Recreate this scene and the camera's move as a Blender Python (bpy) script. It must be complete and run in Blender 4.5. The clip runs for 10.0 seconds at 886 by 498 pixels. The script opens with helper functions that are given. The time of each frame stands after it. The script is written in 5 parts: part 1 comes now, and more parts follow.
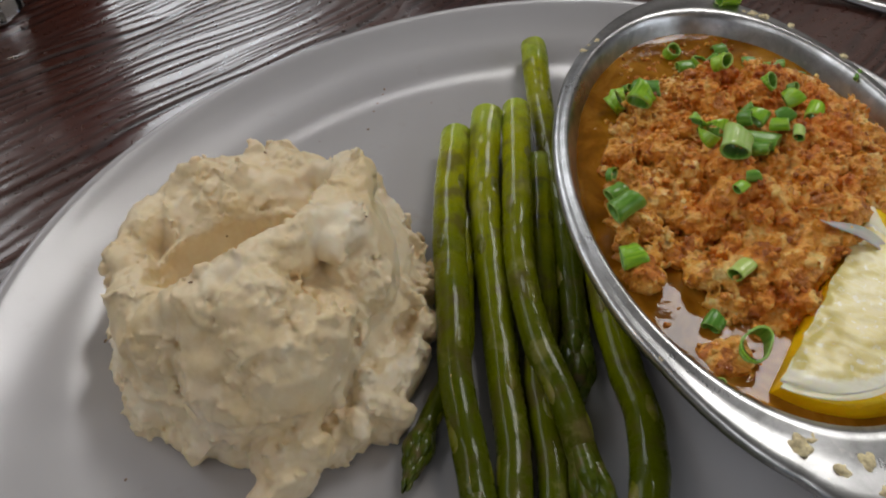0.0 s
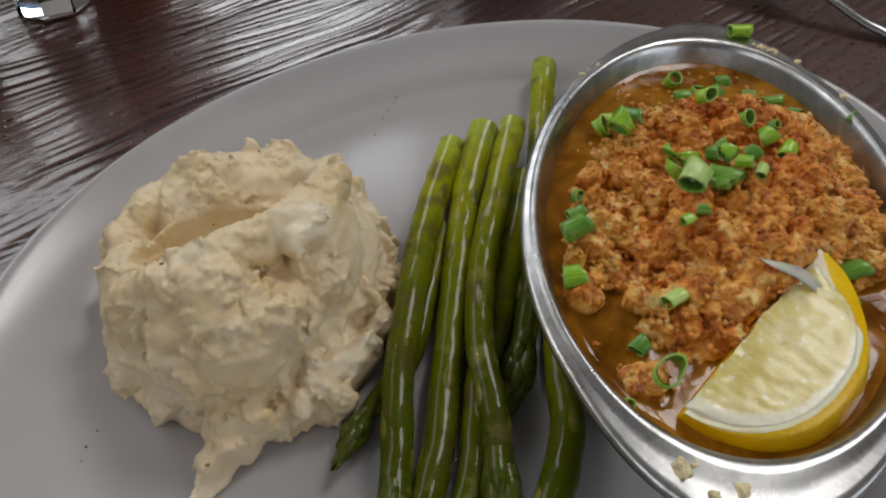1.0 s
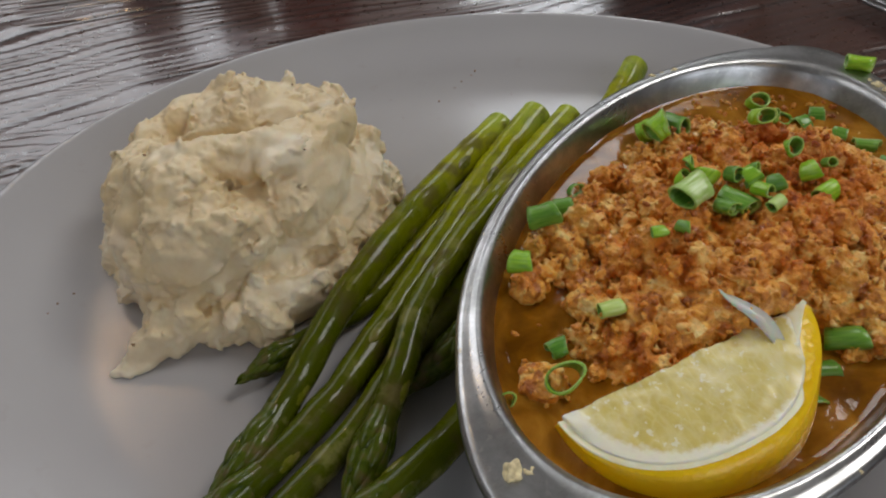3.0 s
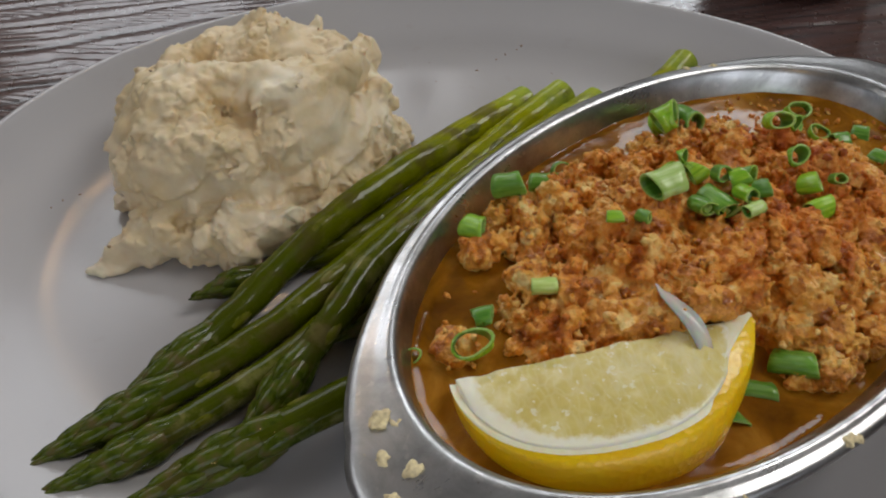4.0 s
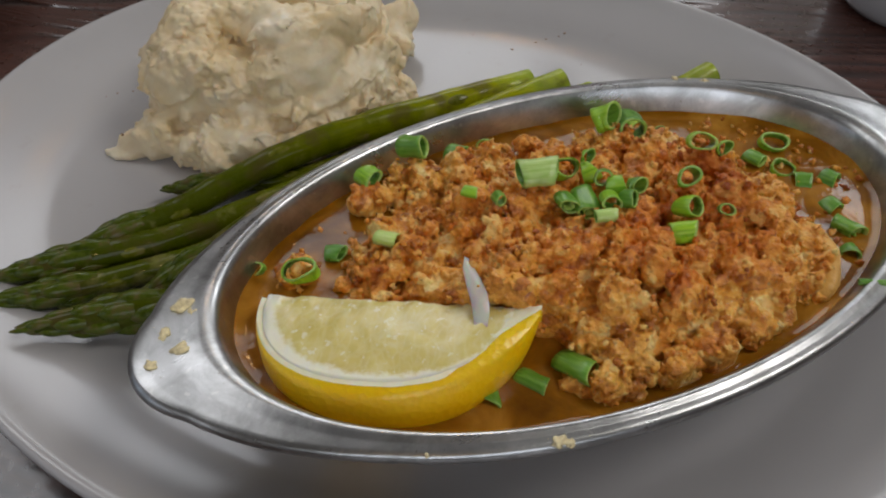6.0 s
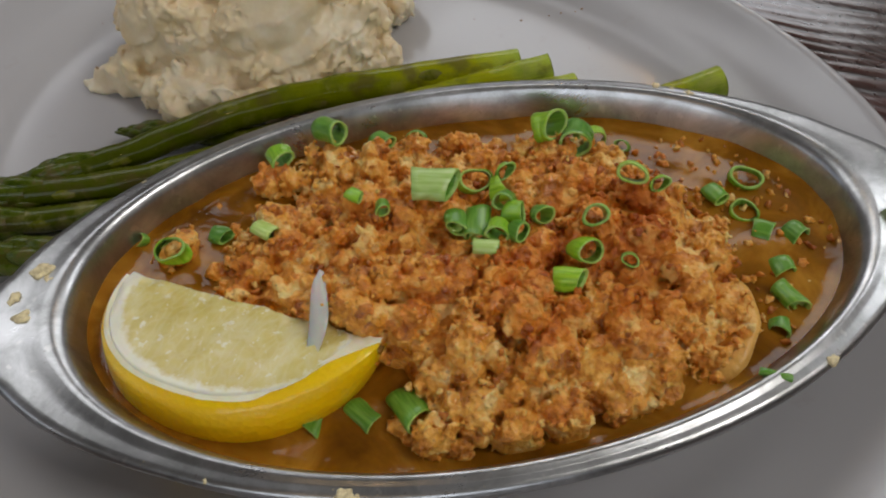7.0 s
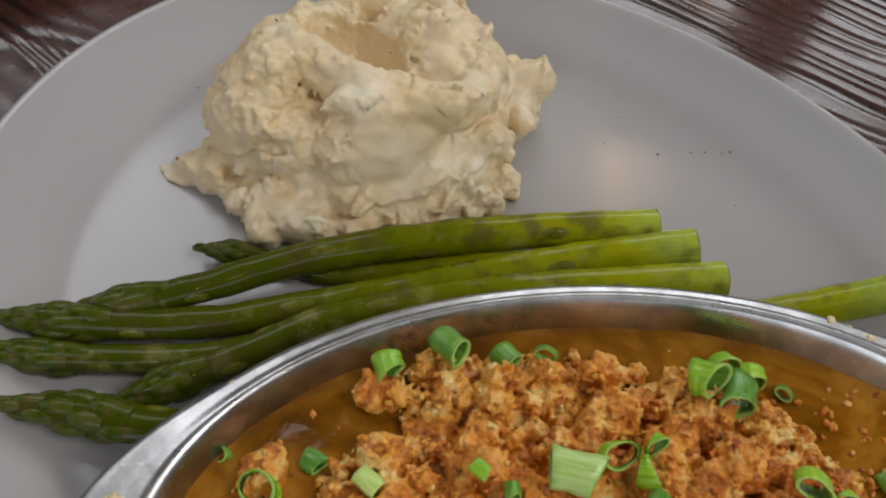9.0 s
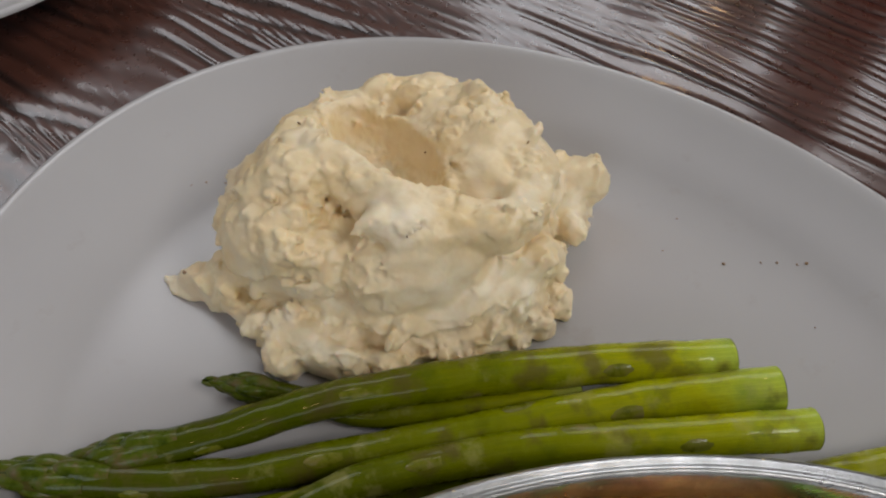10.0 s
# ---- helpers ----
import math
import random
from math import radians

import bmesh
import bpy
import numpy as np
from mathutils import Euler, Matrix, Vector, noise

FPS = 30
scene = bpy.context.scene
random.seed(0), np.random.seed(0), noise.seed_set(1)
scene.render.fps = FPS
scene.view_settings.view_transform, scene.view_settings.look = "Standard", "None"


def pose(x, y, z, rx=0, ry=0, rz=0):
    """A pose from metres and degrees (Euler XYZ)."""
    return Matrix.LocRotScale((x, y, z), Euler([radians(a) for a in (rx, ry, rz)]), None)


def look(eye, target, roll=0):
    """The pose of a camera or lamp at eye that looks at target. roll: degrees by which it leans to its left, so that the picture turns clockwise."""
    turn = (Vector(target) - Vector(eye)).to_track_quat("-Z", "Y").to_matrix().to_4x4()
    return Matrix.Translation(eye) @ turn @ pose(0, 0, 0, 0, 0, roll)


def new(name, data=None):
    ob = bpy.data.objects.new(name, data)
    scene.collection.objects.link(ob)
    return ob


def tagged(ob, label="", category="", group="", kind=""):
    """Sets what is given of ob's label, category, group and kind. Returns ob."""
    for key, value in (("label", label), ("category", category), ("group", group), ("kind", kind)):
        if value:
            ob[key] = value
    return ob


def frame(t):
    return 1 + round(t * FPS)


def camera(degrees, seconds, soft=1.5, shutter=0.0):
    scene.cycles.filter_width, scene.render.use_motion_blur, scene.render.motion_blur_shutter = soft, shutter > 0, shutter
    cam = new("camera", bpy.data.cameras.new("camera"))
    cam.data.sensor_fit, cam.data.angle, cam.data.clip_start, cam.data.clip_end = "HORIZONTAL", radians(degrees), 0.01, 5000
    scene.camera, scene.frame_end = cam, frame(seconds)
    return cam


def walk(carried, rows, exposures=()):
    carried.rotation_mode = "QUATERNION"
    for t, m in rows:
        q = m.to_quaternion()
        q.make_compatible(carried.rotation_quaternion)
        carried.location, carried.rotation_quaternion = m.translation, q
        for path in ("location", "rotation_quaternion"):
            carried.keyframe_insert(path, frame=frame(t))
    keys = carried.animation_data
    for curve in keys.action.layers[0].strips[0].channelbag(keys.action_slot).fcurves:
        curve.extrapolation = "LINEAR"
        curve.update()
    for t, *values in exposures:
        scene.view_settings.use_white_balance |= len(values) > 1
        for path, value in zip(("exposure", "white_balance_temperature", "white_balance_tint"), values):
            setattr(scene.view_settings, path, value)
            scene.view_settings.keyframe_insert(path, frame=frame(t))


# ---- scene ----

# ======== camera ========
cam = camera(59.06, 10.0, soft=2.05)
ROWS = [
    (0.0, -0.1330, -0.1016, 0.1899, 43.73, -1.95, -40.00),
    (0.5, -0.1213, -0.1189, 0.2005, 43.38, -1.26, -35.94),
    (1.0, -0.1098, -0.1302, 0.2052, 43.22, -0.92, -32.06),
    (1.5, -0.0914, -0.1498, 0.2092, 43.17, 0.04, -28.11),
    (2.0, -0.0754, -0.1610, 0.2101, 43.68, 1.49, -23.16),
    (3.3, -0.0334, -0.1657, 0.1872, 43.99, 0.75, -7.20),
    (3.5, -0.0249, -0.1700, 0.1857, 43.90, 0.80, -4.55),
    (4.0, -0.0003, -0.1725, 0.1821, 43.91, 0.72, 2.20),
    (4.5, 0.0269, -0.1753, 0.1832, 44.35, 1.22, 7.79),
    (5.0, 0.0456, -0.1790, 0.1875, 44.10, 1.34, 12.88),
    (5.5, 0.0649, -0.1788, 0.1852, 43.81, 1.58, 17.96),
    (5.7, 0.0754, -0.1768, 0.1857, 43.62, 2.08, 19.82),
    (6.8, 0.1253, -0.1296, 0.1874, 39.58, 4.07, 33.22),
    (7.0, 0.1298, -0.1175, 0.1852, 38.27, 4.01, 35.56),
    (7.5, 0.1246, -0.1010, 0.1862, 35.26, 2.54, 40.76),
    (8.0, 0.1019, -0.0861, 0.1928, 33.15, 1.76, 42.74),
    (8.5, 0.0829, -0.0815, 0.2011, 32.65, 1.75, 42.48),
    (9.0, 0.0635, -0.0741, 0.2042, 33.42, 1.10, 42.48),
    (9.5, 0.0471, -0.0640, 0.2016, 34.22, 0.90, 42.37),
    (10.0, 0.0253, -0.0515, 0.1992, 34.00, 0.79, 42.34),
]
walk(cam, [(t, pose(x, y, z, rx, ry, rz)) for t, x, y, z, rx, ry, rz in ROWS],
     exposures=[(0.0, -0.45), (2.0, -0.44), (5.5, -0.44), (7.5, -0.44), (8.5, -0.34), (10.0, -0.16)])

# ======== world and lights ========
ROOM = pose(0, 0, 0, 0, 0, -52)          # local +y looks at the high window
LAMPROW = pose(0, 0, 0, 0, 0, -22)
world = bpy.data.worlds.new("world")
scene.world = world
world.use_nodes = True
wn = world.node_tree.nodes
sky = wn.new("ShaderNodeTexSky")
sky.sky_type = "NISHITA"
sky.sun_disc = False
sky.sun_elevation = radians(35)
sky.sun_rotation = radians(200)
wn["Background"].inputs["Strength"].default_value = 0.10
world.node_tree.links.new(sky.outputs[0], wn["Background"].inputs["Color"])


def area_lamp(name, m, sx, sy, watts, colour):
    data = bpy.data.lights.new(name, "AREA")
    data.shape, data.size, data.size_y = "RECTANGLE", sx, sy
    data.energy, data.color = watts, colour
    ob = new(name, data)
    ob.matrix_world = m
    return ob


# overcast-sky daylight in the openings of unseen windows, placed to suit highlights and shading
DAY = (1.0, 0.975, 0.95)
area_lamp("unseen_window_daylight", ROOM @ look((0.5, 1.57, 2.15), (0.5, 0, 2.15)), 0.78, 1.30, 42.0, DAY)
area_lamp("unseen_window_daylight", ROOM @ look((-0.975, 1.57, 1.18), (-0.975, 0, 1.18)), 0.62, 0.76, 10.0, (0.94, 0.97, 1.0))
area_lamp("unseen_window_daylight", ROOM @ look((-1.31, 0.45, 0.97), (0, 0.45, 0.97)), 1.04, 0.76, 9.0, (0.97, 0.98, 1.0))
# added window, for the broad sheen on the platter's left
area_lamp("unseen_window_daylight", ROOM @ look((-1.31, -1.26, 2.18), (0, -1.26, 2.18)), 1.62, 1.58, 25.0, (0.98, 0.98, 0.99))
# weak fill from behind, set in an added window
area_lamp("unseen_window_daylight", ROOM @ look((0, -2.55, 1.15), (0, 0, 1.15)), 2.36, 1.26, 2.5, DAY)
area_lamp("unseen_window_daylight", ROOM @ look((2.55, -0.4, 1.4), (0, -0.4, 1.4)), 2.36, 1.56, 25.0, (0.93, 0.96, 1.0))


def bulb(name, loc, watts, size):
    data = bpy.data.lights.new(name, "POINT")
    data.energy, data.color, data.shadow_soft_size = watts, (1.0, 0.62, 0.28), size
    ob = new(name, data)
    ob.location = LAMPROW @ Vector(loc)
    return ob


LAMPS = [(-0.75, 0.75, 1.25), (0.55, -0.55, 1.3)]
for n_, loc in enumerate(LAMPS):
    bulb("pendant_bulb", (loc[0], loc[1], loc[2] - 0.06), 1.4, 0.03)

# ======== materials ========


def material(name):
    m = bpy.data.materials.new(name)
    m.use_nodes = True
    return m, m.node_tree, m.node_tree.nodes["Principled BSDF"]


def node(nt, kind, **kw):
    n = nt.nodes.new(kind)
    for k, v in kw.items():
        n.inputs[k].default_value = v
    return n


def coords(nt, which="Object", scale=(1, 1, 1), rot=(0, 0, 0)):
    tc = nt.nodes.new("ShaderNodeTexCoord")
    mp = nt.nodes.new("ShaderNodeMapping")
    mp.inputs["Scale"].default_value = scale
    mp.inputs["Rotation"].default_value = rot
    nt.links.new(tc.outputs[which], mp.inputs["Vector"])
    return mp.outputs[0]


def tex(nt, vec, scale, detail=4.0, rough=0.55, distort=0.0):
    n = node(nt, "ShaderNodeTexNoise", Scale=scale, Detail=detail, Roughness=rough, Distortion=distort)
    nt.links.new(vec, n.inputs["Vector"])
    return n.outputs["Fac"]


def ramp(nt, fac, stops):
    r = nt.nodes.new("ShaderNodeValToRGB")
    el = r.color_ramp.elements
    el[0].position, el[0].color = stops[0][0], (*stops[0][1], 1)
    el[1].position, el[1].color = stops[-1][0], (*stops[-1][1], 1)
    for pos, col in stops[1:-1]:
        e = el.new(pos)
        e.color = (*col, 1)
    nt.links.new(fac, r.inputs["Fac"])
    return r.outputs["Color"]


def mixc(nt, fac, a, b, mode="MIX"):
    m = nt.nodes.new("ShaderNodeMix")
    m.data_type, m.blend_type = "RGBA", mode
    for sock, val in ((m.inputs[0], fac), (m.inputs[6], a), (m.inputs[7], b)):
        if isinstance(val, (int, float)):
            sock.default_value = val
        elif isinstance(val, tuple):
            sock.default_value = (*val, 1)
        else:
            nt.links.new(val, sock)
    return m.outputs[2]


def maths(nt, op, a, b=0.0, clamp=False):
    m = nt.nodes.new("ShaderNodeMath")
    m.operation, m.use_clamp = op, clamp
    for sock, val in ((m.inputs[0], a), (m.inputs[1], b)):
        if isinstance(val, (int, float)):
            sock.default_value = val
        else:
            nt.links.new(val, sock)
    return m.outputs[0]


def bump(nt, bsdf, height, strength, dist, prev=None):
    b = node(nt, "ShaderNodeBump", Strength=strength, Distance=dist)
    nt.links.new(height, b.inputs["Height"])
    if prev is not None:
        nt.links.new(prev, b.inputs["Normal"])
    nt.links.new(b.outputs[0], bsdf.inputs["Normal"])
    return b.outputs[0]


def wet(nt, bsdf, height, strength, dist, weight, rough):
    """A thin uneven film of butter or juice that breaks highlights into glints."""
    b = node(nt, "ShaderNodeBump", Strength=strength, Distance=dist)
    nt.links.new(height, b.inputs["Height"])
    nt.links.new(b.outputs[0], bsdf.inputs["Coat Normal"])
    bsdf.inputs["Coat Weight"].default_value = weight
    bsdf.inputs["Coat Roughness"].default_value = rough


def plain(name, colour, rough, metal=0.0, var=0.12, scale=40.0):
    m, nt, b = material(name)
    v = coords(nt)
    f = tex(nt, v, scale)
    dark = tuple(c * (1 - var) for c in colour)
    lite = tuple(min(1, c * (1 + var)) for c in colour)
    nt.links.new(ramp(nt, f, [(0.3, dark), (0.7, lite)]), b.inputs["Base Color"])
    b.inputs["Roughness"].default_value = rough
    b.inputs["Metallic"].default_value = metal
    return m


def make_wood():
    m, nt, b = material("dark_stained_wood")
    v = coords(nt, scale=(6, 90, 20))
    f = tex(nt, v, 4.0, 6, 0.6, 0.3)
    big = tex(nt, coords(nt, scale=(2, 6, 1)), 3.0, 3)
    c1 = ramp(nt, f, [(0.25, (0.020, 0.008, 0.0055)), (0.55, (0.06, 0.022, 0.014)), (0.8, (0.11, 0.042, 0.025))])
    c2 = mixc(nt, big, c1, (0.085, 0.027, 0.017))
    # colour goes near black with the depth of the groove
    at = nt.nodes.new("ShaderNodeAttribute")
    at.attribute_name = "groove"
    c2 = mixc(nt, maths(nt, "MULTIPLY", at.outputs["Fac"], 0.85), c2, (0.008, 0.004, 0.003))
    nt.links.new(c2, b.inputs["Base Color"])
    sp = tex(nt, coords(nt), 260.0, 3)
    nt.links.new(ramp(nt, sp, [(0.3, (0.24, 0.24, 0.24)), (0.75, (0.42, 0.42, 0.42))]), b.inputs["Roughness"])
    b.inputs["Coat Weight"].default_value = 1.0
    b.inputs["Coat Roughness"].default_value = 0.13
    n1 = bump(nt, b, f, 0.10, 0.0005)
    bump(nt, b, sp, 0.10, 0.0003, n1)
    return m


def make_china():
    m, nt, b = material("white_glazed_china")
    f = tex(nt, coords(nt), 9.0, 3)
    sm = tex(nt, coords(nt), 60.0, 5, 0.65)
    c = ramp(nt, f, [(0.3, (0.40, 0.385, 0.385)), (0.7, (0.44, 0.425, 0.42))])
    grease = ramp(nt, sm, [(0.62, (1, 1, 1)), (0.78, (0.90, 0.86, 0.80))])
    nt.links.new(mixc(nt, 0.8, c, grease, "MULTIPLY"), b.inputs["Base Color"])
    nt.links.new(ramp(nt, sm, [(0.35, (0.16, 0.16, 0.16)), (0.75, (0.25, 0.25, 0.25))]), b.inputs["Roughness"])
    b.inputs["IOR"].default_value = 1.6
    bump(nt, b, f, 0.05, 0.002)
    return m


def make_steel():
    m, nt, b = material("worn_stainless_steel")
    v = coords(nt)
    big = tex(nt, v, 30.0, 5, 0.6)
    fine = tex(nt, coords(nt, scale=(1, 6, 1), rot=(0, 0, 0.5)), 420.0, 3)
    spots = tex(nt, v, 900.0, 2)
    c = ramp(nt, big, [(0.3, (0.42, 0.42, 0.425)), (0.7, (0.54, 0.54, 0.535))])
    sp = ramp(nt, spots, [(0.70, (1, 1, 1)), (0.76, (0.72, 0.69, 0.63))])
    c = mixc(nt, 1.0, c, sp, "MULTIPLY")
    # dull tarnish, scratches and dried drops
    stain = tex(nt, v, 75.0, 6, 0.68, 0.5)
    c = mixc(nt, 1.0, c, ramp(nt, stain, [(0.40, (1.08, 1.08, 1.08)), (0.52, (0.86, 0.86, 0.85)), (0.66, (0.62, 0.62, 0.60))]), "MULTIPLY")
    drop = ramp(nt, tex(nt, v, 330.0, 2, 0.5), [(0.66, (0, 0, 0)), (0.70, (1, 1, 1))])
    c = mixc(nt, maths(nt, "MULTIPLY", drop, 0.45), c, (0.62, 0.61, 0.58))
    nt.links.new(c, b.inputs["Base Color"])
    b.inputs["Metallic"].default_value = 1.0
    mixr = maths(nt, "ADD", maths(nt, "MULTIPLY", big, 0.20), maths(nt, "MULTIPLY", fine, 0.10))
    nt.links.new(maths(nt, "ADD", maths(nt, "ADD", mixr, 0.07), maths(nt, "MULTIPLY", stain, 0.20)), b.inputs["Roughness"])
    n1 = bump(nt, b, fine, 0.06, 0.0002)
    bump(nt, b, big, 0.12, 0.0015, n1)
    return m


def make_mash():
    m, nt, b = material("mashed_potato_flesh")
    v = coords(nt)
    big = tex(nt, v, 38.0, 4, 0.6)
    mid = tex(nt, v, 170.0, 5, 0.65)
    fine = tex(nt, v, 900.0, 4, 0.6)
    c = ramp(nt, big, [(0.34, (0.76, 0.59, 0.33)), (0.5, (0.80, 0.66, 0.43)), (0.64, (0.85, 0.75, 0.56))])
    pale = ramp(nt, mid, [(0.35, (0.93, 0.90, 0.84)), (0.6, (1, 1, 1))])
    c = mixc(nt, 1.0, c, pale, "MULTIPLY")
    # flecks of potato skin
    vor = node(nt, "ShaderNodeTexVoronoi", Scale=85.0)
    nt.links.new(v, vor.inputs["Vector"])
    fleck = maths(nt, "MULTIPLY", ramp(nt, vor.outputs["Distance"], [(0.10, (1, 1, 1)), (0.17, (0, 0, 0))]),
                  ramp(nt, tex(nt, v, 60.0, 2), [(0.56, (0, 0, 0)), (0.62, (1, 1, 1))]))
    c = mixc(nt, maths(nt, "MULTIPLY", fleck, 0.25), c, (0.26, 0.16, 0.09))
    skin = ramp(nt, tex(nt, v, 24.0, 3), [(0.60, (0, 0, 0)), (0.72, (1, 1, 1))])
    c = mixc(nt, maths(nt, "MULTIPLY", skin, 0.30), c, (0.55, 0.42, 0.32))
    nt.links.new(c, b.inputs["Base Color"])
    b.inputs["Subsurface Weight"].default_value = 0.25
    b.inputs["Subsurface Radius"].default_value = (1.0, 0.66, 0.36)
    b.inputs["Subsurface Scale"].default_value = 0.0010
    nt.links.new(ramp(nt, mid, [(0.35, (0.32, 0.32, 0.32)), (0.7, (0.58, 0.58, 0.58))]), b.inputs["Roughness"])
    n1 = bump(nt, b, mid, 0.20, 0.0008)
    bump(nt, b, fine, 0.20, 0.0004, n1)
    wet(nt, b, tex(nt, v, 420.0, 4, 0.6), 0.4, 0.0008, 0.10, 0.22)
    return m


def make_crust(name, islands):
    m, nt, b = material(name)
    v = coords(nt)
    big = tex(nt, v, 42.0, 4, 0.6)
    mid = tex(nt, v, 210.0, 5, 0.65)
    fine = tex(nt, v, 900.0, 4, 0.65)
    vor = node(nt, "ShaderNodeTexVoronoi", Scale=260.0)
    nt.links.new(v, vor.inputs["Vector"])
    vs = nt.nodes.new("ShaderNodeSeparateColor")
    nt.links.new(vor.outputs["Color"], vs.inputs[0])
    fac = maths(nt, "ADD", maths(nt, "MULTIPLY", mid, 0.78), maths(nt, "MULTIPLY", vs.outputs[0], 0.22))
    if islands:
        geo = nt.nodes.new("ShaderNodeNewGeometry")
        fac = maths(nt, "ADD", maths(nt, "MULTIPLY", mid, 0.6), maths(nt, "MULTIPLY", geo.outputs["Random Per Island"], 0.34))
    c = ramp(nt, fac, [(0.31, (0.38, 0.110, 0.006)), (0.42, (0.68, 0.268, 0.024)), (0.54, (0.91, 0.47, 0.072)), (0.66, (0.97, 0.73, 0.29))])
    toast = ramp(nt, big, [(0.42, (1, 1, 1)), (0.57, (0.95, 0.79, 0.61)), (0.70, (0.76, 0.48, 0.32))])
    c = mixc(nt, 1.0, c, toast, "MULTIPLY")
    # the upper crumbs are browned more
    sep = nt.nodes.new("ShaderNodeSeparateXYZ")
    nt.links.new(v, sep.inputs[0])
    high = maths(nt, "ADD", maths(nt, "MULTIPLY", sep.outputs[2], 55.0), maths(nt, "MULTIPLY", tex(nt, v, 90.0, 4, 0.6), 0.9))
    c = mixc(nt, 1.0, c, ramp(nt, high, [(0.45, (1, 1, 1)), (0.85, (0.97, 0.82, 0.62))]), "MULTIPLY")
    speck = ramp(nt, tex(nt, v, 420.0, 2), [(0.66, (0, 0, 0)), (0.72, (1, 1, 1))])
    c = mixc(nt, maths(nt, "MULTIPLY", speck, 0.5), c, (0.30, 0.085, 0.012))
    nt.links.new(c, b.inputs["Base Color"])
    nt.links.new(ramp(nt, mid, [(0.35, (0.26, 0.26, 0.26)), (0.6, (0.6, 0.6, 0.6))]), b.inputs["Roughness"])
    nt.links.new(ramp(nt, big, [(0.45, (0.35, 0.35, 0.35)), (0.6, (0.0, 0.0, 0.0))]), b.inputs["Coat Weight"])
    b.inputs["Coat Roughness"].default_value = 0.14
    b.inputs["Subsurface Weight"].default_value = 0.20
    b.inputs["Subsurface Radius"].default_value = (1.0, 0.5, 0.2)
    b.inputs["Subsurface Scale"].default_value = 0.0015
    vg = node(nt, "ShaderNodeTexVoronoi", Scale=900.0)
    nt.links.new(v, vg.inputs["Vector"])
    n1 = bump(nt, b, mid, 0.45, 0.0012)
    n2 = bump(nt, b, maths(nt, "MULTIPLY", vg.outputs["Distance"], -1.0), 0.6, 0.0007, n1)
    bump(nt, b, fine, 0.75, 0.0008, n2)
    return m


def make_sauce():
    m, nt, b = material("butter_sauce")
    v = coords(nt)
    f = tex(nt, v, 55.0, 5, 0.6, 0.6)
    g = tex(nt, v, 260.0, 3)
    c = ramp(nt, f, [(0.30, (0.12, 0.042, 0.0015)), (0.5, (0.26, 0.100, 0.005)), (0.70, (0.48, 0.220, 0.026))])
    nt.links.new(c, b.inputs["Base Color"])
    nt.links.new(ramp(nt, g, [(0.4, (0.03, 0.03, 0.03)), (0.7, (0.07, 0.07, 0.07))]), b.inputs["Roughness"])
    b.inputs["Subsurface Weight"].default_value = 0.3
    b.inputs["Subsurface Radius"].default_value = (1.0, 0.5, 0.15)
    b.inputs["Subsurface Scale"].default_value = 0.002
    b.inputs["Specular IOR Level"].default_value = 0.28
    n1 = bump(nt, b, f, 0.15, 0.002)
    bump(nt, b, g, 0.06, 0.0006, n1)
    return m


def make_asparagus():
    m, nt, b = material("roasted_asparagus_skin")
    uv = nt.nodes.new("ShaderNodeUVMap")
    sep = nt.nodes.new("ShaderNodeSeparateXYZ")
    nt.links.new(uv.outputs[0], sep.inputs[0])
    v = coords(nt)
    f = tex(nt, v, 75.0, 5, 0.6)
    g = tex(nt, v, 380.0, 3)
    along = maths(nt, "ADD", sep.outputs[0], maths(nt, "MULTIPLY", maths(nt, "SUBTRACT", f, 0.5), 0.22))
    c = ramp(nt, along, [(0.0, (0.42, 0.50, 0.06)), (0.10, (0.34, 0.35, 0.003)), (0.35, (0.175, 0.190, 0.0005)),
                         (0.66, (0.070, 0.086, 0.0006)), (1.0, (0.034, 0.046, 0.002))])
    c = mixc(nt, 1.0, c, ramp(nt, f, [(0.30, (0.55, 0.62, 0.6)), (0.5, (1, 1, 1)), (0.75, (1.0, 0.95, 0.7))]), "MULTIPLY")
    streaks = tex(nt, coords(nt, "UV", scale=(4, 26, 1)), 5.0, 4)
    c = mixc(nt, 0.7, c, ramp(nt, streaks, [(0.35, (0.72, 0.78, 0.7)), (0.6, (1.08, 1.05, 1.0))]), "MULTIPLY")
    scuff = ramp(nt, tex(nt, v, 60.0, 5, 0.65), [(0.56, (0, 0, 0)), (0.64, (1, 1, 1))])
    c = mixc(nt, maths(nt, "MULTIPLY", scuff, 0.30), c, (0.36, 0.32, 0.12))
    sear = ramp(nt, tex(nt, v, 95.0, 4, 0.55), [(0.52, (0, 0, 0)), (0.66, (1, 1, 1))])
    c = mixc(nt, maths(nt, "MULTIPLY", sear, 0.65), c, (0.085, 0.060, 0.018))
    nt.links.new(c, b.inputs["Base Color"])
    nt.links.new(ramp(nt, g, [(0.35, (0.20, 0.20, 0.20)), (0.7, (0.42, 0.42, 0.42))]), b.inputs["Roughness"])
    drops = tex(nt, v, 210.0, 3, 0.5, 0.3)
    wet(nt, b, drops, 0.14, 0.0008, 0.30, 0.06)
    b.inputs["Specular IOR Level"].default_value = 0.05
    n1 = bump(nt, b, streaks, 0.10, 0.0005)
    n2 = bump(nt, b, f, 0.3, 0.0015, n1)
    bump(nt, b, g, 0.10, 0.0004, n2)
    return m


